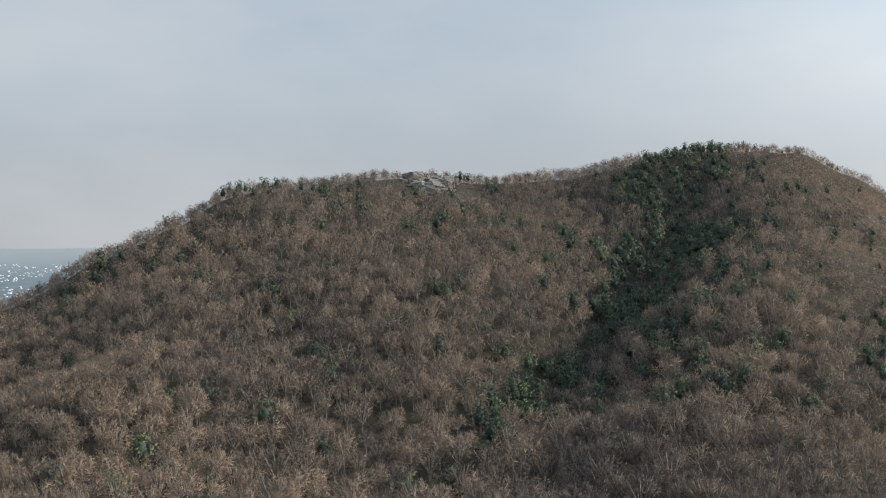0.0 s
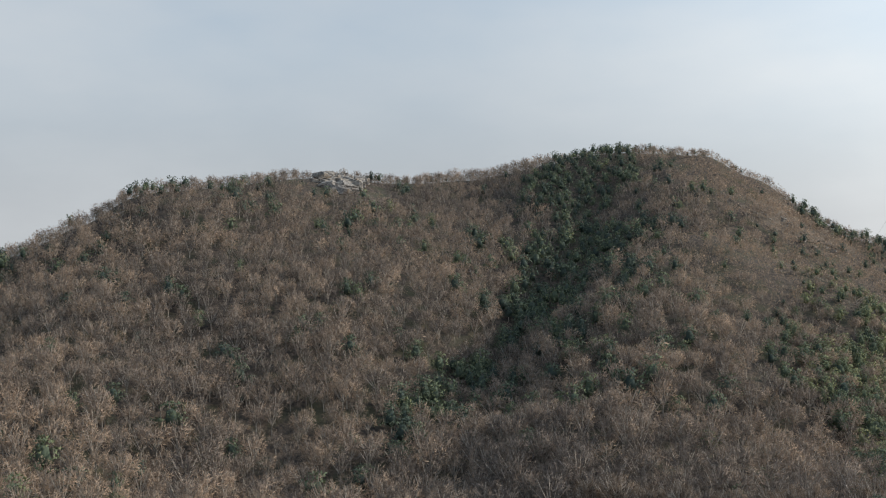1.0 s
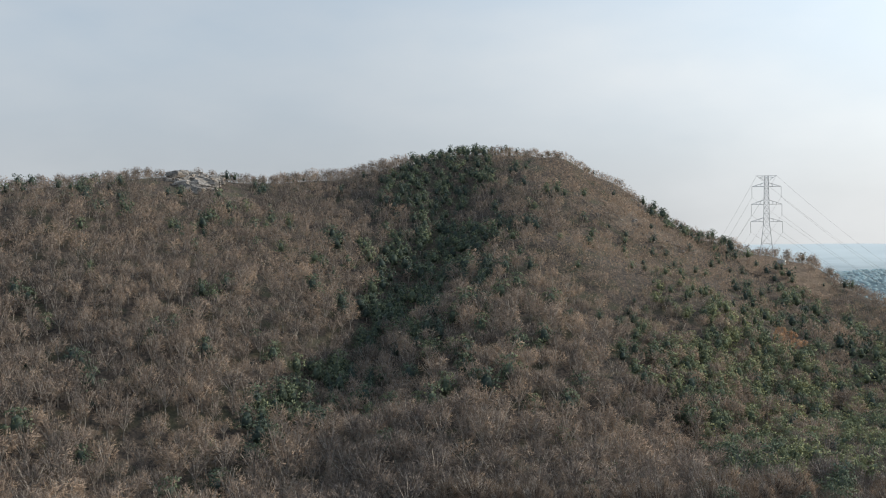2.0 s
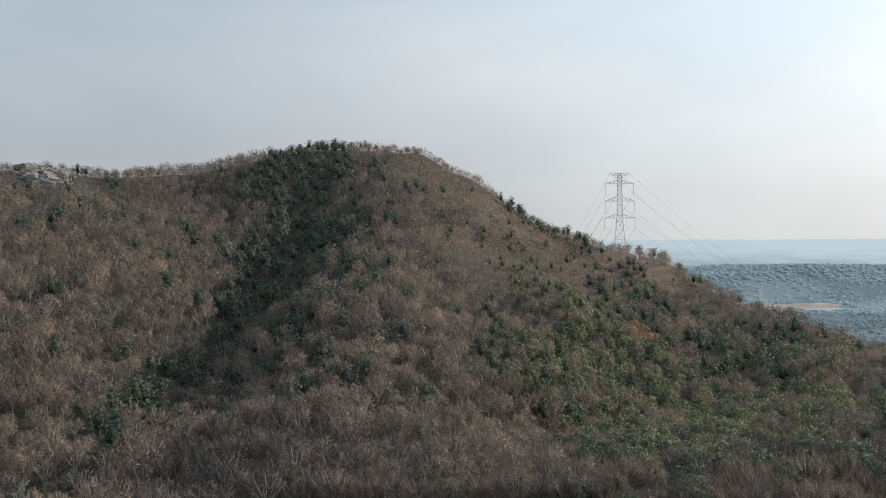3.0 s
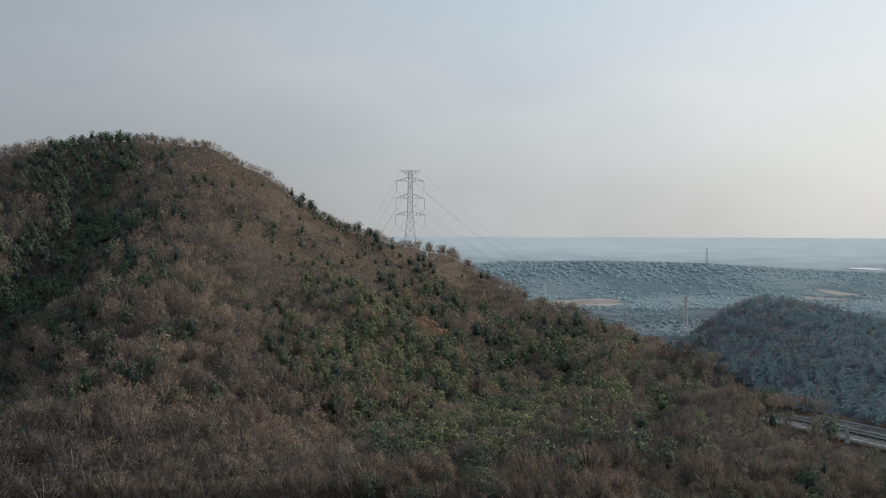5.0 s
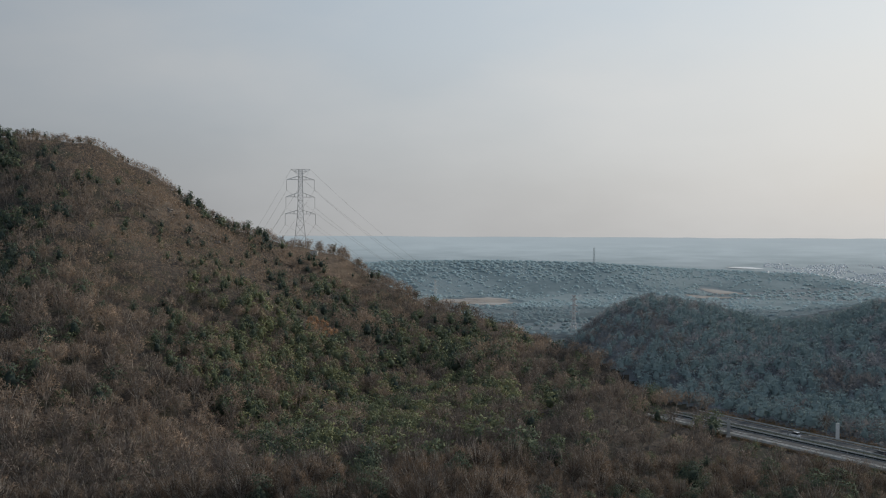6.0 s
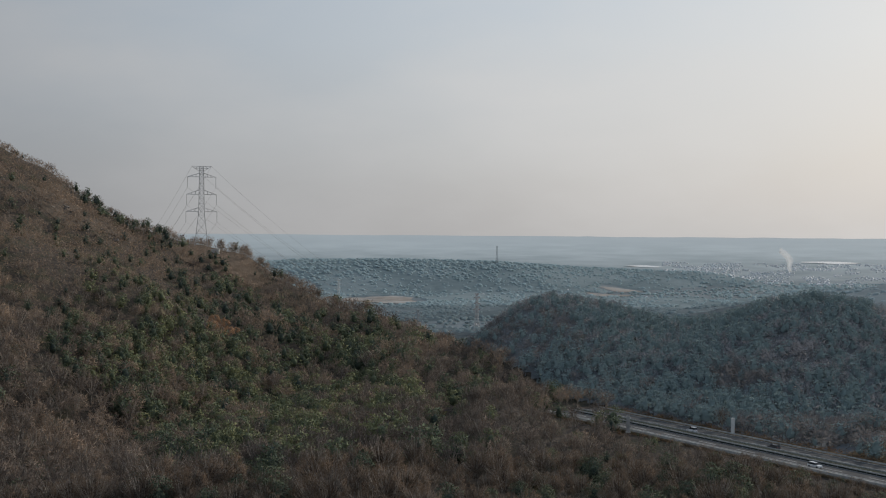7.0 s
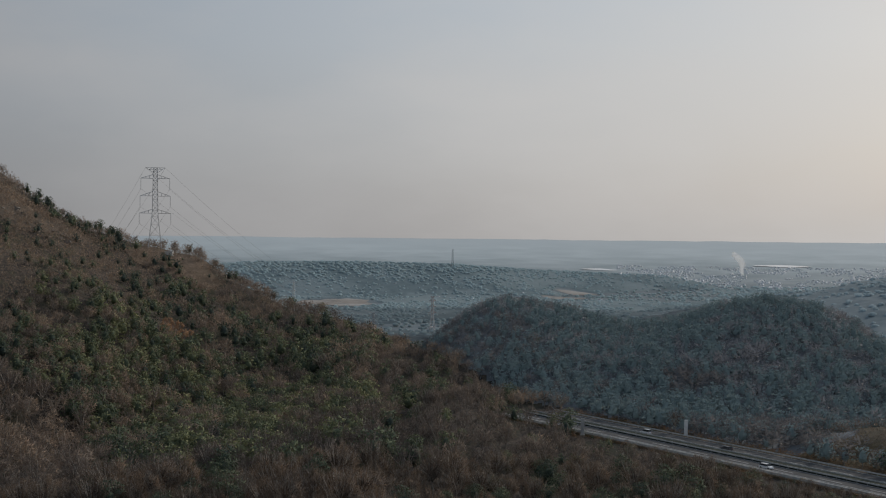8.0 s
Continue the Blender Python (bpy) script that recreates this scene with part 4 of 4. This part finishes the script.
ARMS = [(43.0, 8.6, 2.4, 6.5), (32.2, 9.0, 2.8, 6.5), (21.6, 9.4, 2.5, 6.5)]
tower, tips = pylon("power_pylon", "grey steel lattice pylon with six cross-arms on a knoll", footed(26.46, 748, -26.4), 49.6, 4.1, 1.2, ARMS, (49.6, 5.9, 1.3), 0.17, [M_STEEL], "pylons of the power line")
hidden, hidden_tips = pylon("power_pylon", "grey steel lattice pylon low behind the ridge", footed(22.4, 1120, -20), 48.0, 4.1, 1.05, ARMS, (48.0, 5.9, 1.3), 0.17, [M_STEEL], "pylons of the power line")
low_tower, low_tips = pylon("power_pylon", "slim grey lattice pylon in the hazy valley", footed(36.8, 1400, -62), 26.0, 2.0, 0.8, [(23, 4.6, 1.2, 2.0), (18.5, 5.0, 1.2, 2.0), (14, 5.2, 1.2, 2.0)], (26.0, 2.5, 0.8), 0.16, [M_STEEL], "pylons of the power line")
pylon("power_pylon", "red and white banded lattice pylon rising from the valley woods", footed(39.65, 1385, -60), 46.0, 3.6, 1.0, [(41, 4.0, 1.6, 2.5), (34, 4.4, 1.6, 2.5), (27, 4.8, 1.6, 2.5)], (46.0, 2.6, 1.0), 0.22, [M_TOWER_WHITE, M_TOWER_RED], "pylons of the power line")
pylon("power_pylon", "pale lattice pylon before the distant wooded rise", footed(32.96, 2150, -40), 36.0, 3.0, 1.0, [(32, 5.0, 1.6, 2.0), (25, 5.4, 1.6, 2.0), (18, 5.4, 1.6, 2.0)], (36.0, 3.0, 1.0), 0.22, [M_TOWER_WHITE], "pylons of the power line")
pylon("radio_mast", "slim pale lattice mast on the distant rise", footed(40.6, 2560, -40), 40.0, 2.6, 1.2, [], None, 0.3, [M_STEEL])


def equipment_hut(a, d):
    """A small pale block hut with an overhanging flat roof and a steel door."""
    root = new("equipment_hut")
    tagged(root, "small pale concrete hut beside the pylon foot", "hut")
    root.matrix_basis = footed(a, d, -a - 12, -0.3)
    part("wall", box((4.6, 3.0, 2.5), (0, 0, 1.25), 0.05), M_CONCRETE, root)
    part("roof", box((5.1, 3.5, 0.22), (0, 0, 2.61), 0.04), M_CONCRETE, root)
    part("door", box((0.95, 0.06, 1.95), (-1.2, -1.53, 1.05), 0.015), M_STEEL, root, "grey steel door")


equipment_hut(27.12, 738)


def wire(a, b, sag):
    curve = bpy.data.curves.new("power_cable", "CURVE")
    curve.dimensions, curve.bevel_depth, curve.bevel_resolution = "3D", 0.05, 1
    line = curve.splines.new("POLY")
    n = 28
    line.points.add(n)
    for k in range(n + 1):
        f = k / n
        p = a.lerp(b, f)
        line.points[k].co = (p[0], p[1], p[2] - 4 * sag * f * (1 - f), 1)
    curve.materials.append(M_WIRE)
    return tagged(new("power_cable", curve), "thin grey power cable hanging between pylons", "cable", "cables of the power line")


for k, tip in enumerate(tips):
    start = tower.matrix_basis @ Vector(tip)
    wire(start, hidden.matrix_basis @ Vector(hidden_tips[k]), 7.0)
    wire(start, low_tower.matrix_basis @ Vector(low_tips[k]), 16.0)

# ---------------------------------------------------------------- bare ground and rocks on the hill
M_DRY = material("dry_hill_grass", (0.11, 0.08, 0.058), (0.23, 0.165, 0.115), 0.35, bump=0.7, third=(0.15, 0.11, 0.075))
M_BROWN = material("brown_scrub_grass", (0.075, 0.06, 0.046), (0.15, 0.115, 0.085), 0.35, bump=0.7, third=(0.11, 0.085, 0.06))
M_GOLD = material("golden_grass", (0.12, 0.09, 0.05), (0.26, 0.185, 0.095), 0.3, bump=0.9, third=(0.11, 0.09, 0.06))
ground_patch("bare_knoll", (27.3, 733), 54, 46, M_DRY, "dry brown grass on the knoll under the pylon", seed=3)
ground_patch("scrub_slope", (21.0, 715), 60, 70, M_BROWN, "brown grassy slope with sparse scrub below the summit", seed=8)
ground_patch("grass_bank", (62.2, 408), 66, 58, M_GOLD, "golden dry grass bank above the expressway", seed=9, lift=0.6)


def boulder(q, size):
    """An angular block: a cube split once, its corners broken off and its faces uneven."""
    bm = bmesh.new()
    bmesh.ops.create_cube(bm, size=1.0)
    bmesh.ops.bevel(bm, geom=bm.edges[:], offset=q.uniform(0.08, 0.2), segments=1, affect="EDGES", clamp_overlap=True)
    for v in bm.verts:
        v.co = v.co + Vector(q.normal(0, 0.07, 3))
    bmesh.ops.triangulate(bm, faces=bm.faces[:])
    bmesh.ops.scale(bm, vec=size, verts=bm.verts)
    return bm


def outcrop(label, line, count, small, large, seed, spread, drop):
    """Weathered blocks bedded in the hill along a line and down the slope below it."""
    q = np.random.default_rng(seed)
    ends = [bearing(*p) for p in line]
    root = new("rock_outcrop")
    tagged(root, label, "rocks", "rock outcrops")
    mid = (ends[0] + ends[-1]) / 2
    root.matrix_basis = Matrix.Translation((mid[0], mid[1], float(land(mid[0], mid[1]))))
    for k in range(count):
        f = q.random()
        p = ends[0] * (1 - f) + ends[-1] * f
        fall = q.random()
        x, y = p[0] + q.normal(0, spread * 0.4), p[1] - drop * fall * (0.45 + 0.55 * math.sin(3 * f + 0.3))
        w = small + (large - small) * q.random() ** 2
        part("boulder", boulder(q, (w * q.uniform(1, 2.0), w * q.uniform(0.8, 1.2), w * q.uniform(0.45, 0.9))), M_ROCK, root, "",
             Matrix.Translation((x - mid[0], y - mid[1], float(land(x, y) - land(mid[0], mid[1])) + w * 0.25)) @ pose(0, 0, 0, q.uniform(-16, 26), q.uniform(-22, 22), q.uniform(-40, 40)))


outcrop("grey weathered crag with bedded blocks on the ridge crest", [(-1.6, 754), (0.6, 757)], 190, 1.6, 6.2, 1, 3.0, 46)
outcrop("grey boulders lying on the brown scrub slope", [(20.2, 700), (22.6, 708)], 30, 0.9, 2.4, 2, 7.0, 24)
outcrop("pale rocks showing on the falling ridge shoulder", [(-11.6, 662), (-10.8, 666)], 14, 0.9, 2.6, 4, 2.0, 9)
outcrop("grey boulders above the wooded flank", [(17.8, 704), (19.5, 696)], 14, 0.8, 2.0, 6, 6.0, 18)

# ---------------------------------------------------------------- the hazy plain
# haze is put into these wood colours, paler for land farther off
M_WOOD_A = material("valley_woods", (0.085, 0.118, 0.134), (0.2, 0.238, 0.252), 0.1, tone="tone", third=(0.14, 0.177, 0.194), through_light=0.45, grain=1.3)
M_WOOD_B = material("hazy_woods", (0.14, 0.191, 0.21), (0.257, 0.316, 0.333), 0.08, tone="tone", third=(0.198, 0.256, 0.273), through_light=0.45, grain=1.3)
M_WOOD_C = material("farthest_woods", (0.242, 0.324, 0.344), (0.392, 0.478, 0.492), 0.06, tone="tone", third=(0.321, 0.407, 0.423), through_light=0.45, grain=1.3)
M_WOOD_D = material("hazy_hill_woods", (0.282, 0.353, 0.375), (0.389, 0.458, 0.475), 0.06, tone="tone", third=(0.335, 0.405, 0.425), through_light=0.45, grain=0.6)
M_FIELD = material("pale_field", (0.22, 0.195, 0.17), (0.33, 0.295, 0.255), 0.03, third=(0.42, 0.405, 0.385))
M_SHED = material("pale_walls", (0.7, 0.71, 0.72), (0.84, 0.84, 0.83), 0.12, third=(0.6, 0.6, 0.6), detail=1)
M_ROOF = material("pale_roofs", (0.5, 0.53, 0.55), (0.82, 0.82, 0.82), 0.1, rough=0.6, detail=1)
# part of the sky's reflection is put into the water's pale base colour
M_WATER = material("still_water", (0.5, 0.53, 0.55), (0.6, 0.62, 0.63), 0.01, rough=0.12)
M_WATER.node_tree.nodes["Principled BSDF"].inputs["Specular IOR Level"].default_value = 0.7


FIELDS = [((35.1, 2080), 130, 240, M_FIELD), ((46.1, 2330), 90, 70, M_FIELD), ((46.6, 2440), 80, 50, M_FIELD), ((52.0, 1880), 60, 60, M_FIELD), ((40.3, 1300), 60, 26, M_FIELD)]


def crowns(x, y, size):
    """The top of a closed wood: rounded crowns of random height on an uneven grid, and a random tone for each."""
    best, tone = np.zeros(x.shape), np.zeros(x.shape)
    ix, iy = np.floor(x / size), np.floor(y / size)
    for ox in (-1, 0, 1):
        for oy in (-1, 0, 1):
            cx, cy = ix + ox, iy + oy
            one = np.sin(cx * 127.1 + cy * 311.7) * 43758.5453 % 1
            two = np.sin(cx * 269.5 + cy * 183.3) * 43758.5453 % 1
            three = np.sin(cx * 419.2 + cy * 371.9) * 43758.5453 % 1
            gap = np.hypot(x - (cx + one) * size, y - (cy + two) * size) / size
            h = np.sqrt(np.clip(1 - (gap / 0.95) ** 2, 0, 1)) * (0.55 + 0.6 * three)
            tone = np.where(h > best, three, tone)
            best = np.maximum(best, h)
    return best, tone


def far_woods():
    for near_d, far_d, step, turn, a0, a1, size, tall, mat, label in ((930, 1340, 3.0, 0.10, 29, 54.5, 9.0, 3.5, M_WOOD_A, "valley woods beyond the hills, greyed for haze"),
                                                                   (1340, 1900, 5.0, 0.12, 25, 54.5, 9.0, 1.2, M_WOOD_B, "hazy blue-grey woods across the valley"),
                                                                   (1900, 2900, 7.0, 0.11, 25, 64, 11.0, 0.7, M_WOOD_C, "woods on the distant rise, paled blue for haze"),
                                                                   (960, 1900, 4.0, 0.09, 54.5, 66, 9.0, 1.2, M_WOOD_D, "woods on the hazy side hill, paled blue for haze")):
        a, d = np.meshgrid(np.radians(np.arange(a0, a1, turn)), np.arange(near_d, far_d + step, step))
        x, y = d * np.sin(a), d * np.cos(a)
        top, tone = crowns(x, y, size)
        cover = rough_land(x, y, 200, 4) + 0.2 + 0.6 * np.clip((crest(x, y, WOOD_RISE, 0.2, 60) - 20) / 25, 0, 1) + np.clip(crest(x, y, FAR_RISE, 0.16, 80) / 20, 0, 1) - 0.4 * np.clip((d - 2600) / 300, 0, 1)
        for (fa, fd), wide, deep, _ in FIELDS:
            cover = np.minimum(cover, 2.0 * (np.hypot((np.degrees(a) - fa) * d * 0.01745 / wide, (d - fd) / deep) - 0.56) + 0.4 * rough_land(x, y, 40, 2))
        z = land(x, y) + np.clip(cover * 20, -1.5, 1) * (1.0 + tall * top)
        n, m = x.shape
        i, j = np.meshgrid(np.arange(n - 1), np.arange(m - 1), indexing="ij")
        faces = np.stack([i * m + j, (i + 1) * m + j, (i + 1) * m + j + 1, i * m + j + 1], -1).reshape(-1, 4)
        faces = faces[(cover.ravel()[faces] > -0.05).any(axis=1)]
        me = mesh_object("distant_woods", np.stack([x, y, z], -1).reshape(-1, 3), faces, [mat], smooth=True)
        stand = value_noise(x / 90 + 3.1, y / 130) + 0.5 * (value_noise(x / 34, y / 60 + 8.4) - 0.5)
        colour = np.clip(np.clip((stand - 0.42) * 6, -0.3, 1.1) * 0.45 + 0.3 + 0.3 * (tone - 0.5) - 0.4 * np.clip((crest(x, y, WOOD_RISE, 0.2, 60) - 38) / 15, 0, 1), 0, 1)
        me.attributes.new("tone", "FLOAT", "POINT").data.foreach_set("value", colour.ravel().astype(np.float32))
        tagged(new("distant_woods", me), label, "woodland", kind="stuff")


def far_crown(seed):
    """One rounded crown with soft outward and upward normals."""
    v, f = lump(np.random.default_rng(seed), 0.42, 0.46, np.array([0, 0, 0.5]), 3, 5)[:2]
    soft = (v - np.array([0, 0, 0.45])) * 0.8 + np.array([0, 0, 0.7])
    return v, f, soft / np.linalg.norm(soft, axis=1, keepdims=True)


FAR_CROWN = [(None, far_crown(60 + k), 0) for k in range(6)]
# crown colours raised to make up for backlight and haze
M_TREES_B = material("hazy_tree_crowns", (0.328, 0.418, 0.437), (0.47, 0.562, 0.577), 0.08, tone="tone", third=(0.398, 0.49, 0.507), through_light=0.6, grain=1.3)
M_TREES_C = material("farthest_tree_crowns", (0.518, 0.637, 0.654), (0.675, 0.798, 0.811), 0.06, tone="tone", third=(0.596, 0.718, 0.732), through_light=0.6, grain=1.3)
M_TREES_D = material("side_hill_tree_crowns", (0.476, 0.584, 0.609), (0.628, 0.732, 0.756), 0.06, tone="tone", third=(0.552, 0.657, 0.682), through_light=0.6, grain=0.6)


def distant_trees():
    """Single crowns over the far woods: close on the rise, in stands and strips over the rest of the plain."""
    q = np.random.default_rng(77)
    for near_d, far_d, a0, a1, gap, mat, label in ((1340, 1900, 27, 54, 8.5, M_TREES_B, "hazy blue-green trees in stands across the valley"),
                                                   (1900, 2900, 26, 62, 10.0, M_TREES_C, "trees on the distant rise and the plain, paled blue for haze"),
                                                   (960, 1900, 54.5, 65, 9.0, M_TREES_D, "trees on the hazy side hill, paled blue for haze")):
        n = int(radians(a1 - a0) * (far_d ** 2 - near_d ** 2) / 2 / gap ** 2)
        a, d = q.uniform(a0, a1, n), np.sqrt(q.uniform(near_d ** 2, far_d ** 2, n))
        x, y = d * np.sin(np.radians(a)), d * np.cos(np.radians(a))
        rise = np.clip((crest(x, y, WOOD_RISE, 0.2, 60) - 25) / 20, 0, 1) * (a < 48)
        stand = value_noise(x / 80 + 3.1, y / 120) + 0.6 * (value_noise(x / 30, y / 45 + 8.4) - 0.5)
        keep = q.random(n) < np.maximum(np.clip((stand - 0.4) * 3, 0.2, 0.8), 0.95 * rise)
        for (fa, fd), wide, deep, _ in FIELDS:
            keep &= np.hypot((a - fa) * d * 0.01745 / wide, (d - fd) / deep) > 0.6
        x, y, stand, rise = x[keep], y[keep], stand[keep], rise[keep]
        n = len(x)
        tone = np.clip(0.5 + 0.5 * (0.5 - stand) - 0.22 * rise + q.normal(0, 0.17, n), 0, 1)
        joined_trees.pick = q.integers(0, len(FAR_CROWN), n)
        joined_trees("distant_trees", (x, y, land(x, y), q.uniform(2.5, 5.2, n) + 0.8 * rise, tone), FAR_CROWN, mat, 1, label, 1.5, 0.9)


far_woods()
distant_trees()
for k, (where, wide, deep, mat) in enumerate(FIELDS):
    ground_patch("field", where, wide, deep, mat, "pale tan bare field on the hazy plain", lift=0.6, seed=30 + k, category="field", cells=6)
for k, (where, wide, deep) in enumerate((((56.1, 3800), 175, 75), ((47.6, 3540), 110, 50))):
    ground_patch("river", where, wide, deep, M_WATER, "pale strip of still water across the plain", lift=1.2, seed=50 + k, ragged=0.1, category="water", cells=4)


def houses(name, count, a0, a1, d0, d1, low, high, seed, label):
    """Gabled houses and flat sheds of a far town, joined, each with walls and a roof."""
    q = np.random.default_rng(seed)
    vs, fs = [], []
    for k in range(count):
        a, d = q.uniform(a0, a1), math.sqrt(q.uniform(d0 ** 2, d1 ** 2))
        if value_noise(np.array(a * 1.7), np.array(d / 130)) < 0.36:
            continue
        p = bearing(a, d)
        w, l, h = q.uniform(low, high), q.uniform(low, high) * 1.5, q.uniform(1.5, 2.3)
        ridge = h + q.choice([0.2, 0.9, 1.3])
        t = q.uniform(0, math.pi)
        c, s = math.cos(t), math.sin(t)
        z = float(land(p[0], p[1])) - 0.5
        pts = [(-l, -w, 0), (l, -w, 0), (l, w, 0), (-l, w, 0), (-l, -w, h), (l, -w, h), (l, w, h), (-l, w, h), (-l, 0, ridge), (l, 0, ridge)]
        base = len(vs)
        vs += [(p[0] + (x * c - y * s) / 2, p[1] + (x * s + y * c) / 2, z + u) for x, y, u in pts]
        fs += [(base + i, base + j, base + m) for i, j, m in ((0, 1, 5), (0, 5, 4), (1, 2, 6), (1, 6, 5), (2, 3, 7), (2, 7, 6), (3, 0, 4), (3, 4, 7), (4, 5, 9), (4, 9, 8), (6, 7, 8), (6, 8, 9), (5, 6, 9), (7, 4, 8))]
    me = mesh_object(name, np.array(vs), np.array(fs), [M_SHED, M_ROOF], np.tile([0] * 8 + [1] * 4 + [0] * 2, len(fs) // 14))
    tagged(new(name, me), label, "houses", kind="stuff")


houses("distant_town", 2600, 48.5, 61, 2750, 3750, 3, 5, 5, "pale houses of a town on the plain")
houses("distant_town", 600, -24, -15, 2600, 4200, 3, 5, 6, "pale houses of a town beyond the left shoulder")
houses("valley_houses", 26, 37, 52, 1500, 2400, 4, 6.5, 8, "few pale houses in the valley")


def smoke():
    m = bpy.data.materials.new("thin_smoke")
    m.use_nodes = True
    nt = m.node_tree
    clear, mix = nt.nodes.new("ShaderNodeBsdfTransparent"), nt.nodes.new("ShaderNodeMixShader")
    bsdf = nt.nodes["Principled BSDF"]
    bsdf.inputs["Base Color"].default_value, bsdf.inputs["Roughness"].default_value = (0.85, 0.86, 0.86, 1), 1.0
    mix.inputs[0].default_value = 0.5
    nt.links.new(clear.outputs[0], mix.inputs[1])
    lit, veil = nt.nodes.new("ShaderNodeBsdfTranslucent"), nt.nodes.new("ShaderNodeMixShader")
    lit.inputs["Color"].default_value, veil.inputs[0].default_value = (0.92, 0.92, 0.91, 1), 0.6
    nt.links.new(bsdf.outputs[0], veil.inputs[1])
    nt.links.new(lit.outputs[0], veil.inputs[2])
    nt.links.new(veil.outputs[0], mix.inputs[2])
    nt.links.new(mix.outputs[0], nt.nodes["Material Output"].inputs["Surface"])
    q = np.random.default_rng(4)
    p = bearing(54.35, 3380)
    z = float(land(p[0], p[1]))
    bm = bmesh.new()
    side = np.array([math.cos(radians(54.35)), -math.sin(radians(54.35))])
    rings, spokes = [], 12
    for k in range(22):
        f = k / 21
        at = p[:2] - side * (24 * f * f + 3 * math.sin(9 * f))
        row = []
        for j in range(spokes):
            ang = 2 * math.pi * j / spokes
            w = (2.5 + 11 * f ** 0.8) * q.uniform(0.75, 1.25) * (1 - 0.75 * max(0, f - 0.8) / 0.2)
            row.append(bm.verts.new((at[0] + math.cos(ang) * w, at[1] + math.sin(ang) * w, z + 64 * f)))
        rings.append(row)
    for a, b in zip(rings, rings[1:]):
        for j in range(spokes):
            bm.faces.new((a[j], a[(j + 1) % spokes], b[(j + 1) % spokes], b[j]))
    for face in bm.faces:
        face.smooth = True
    tagged(part("smoke_plume", bm, m), "thin white smoke plume rising from the town", "smoke", kind="stuff")


smoke()
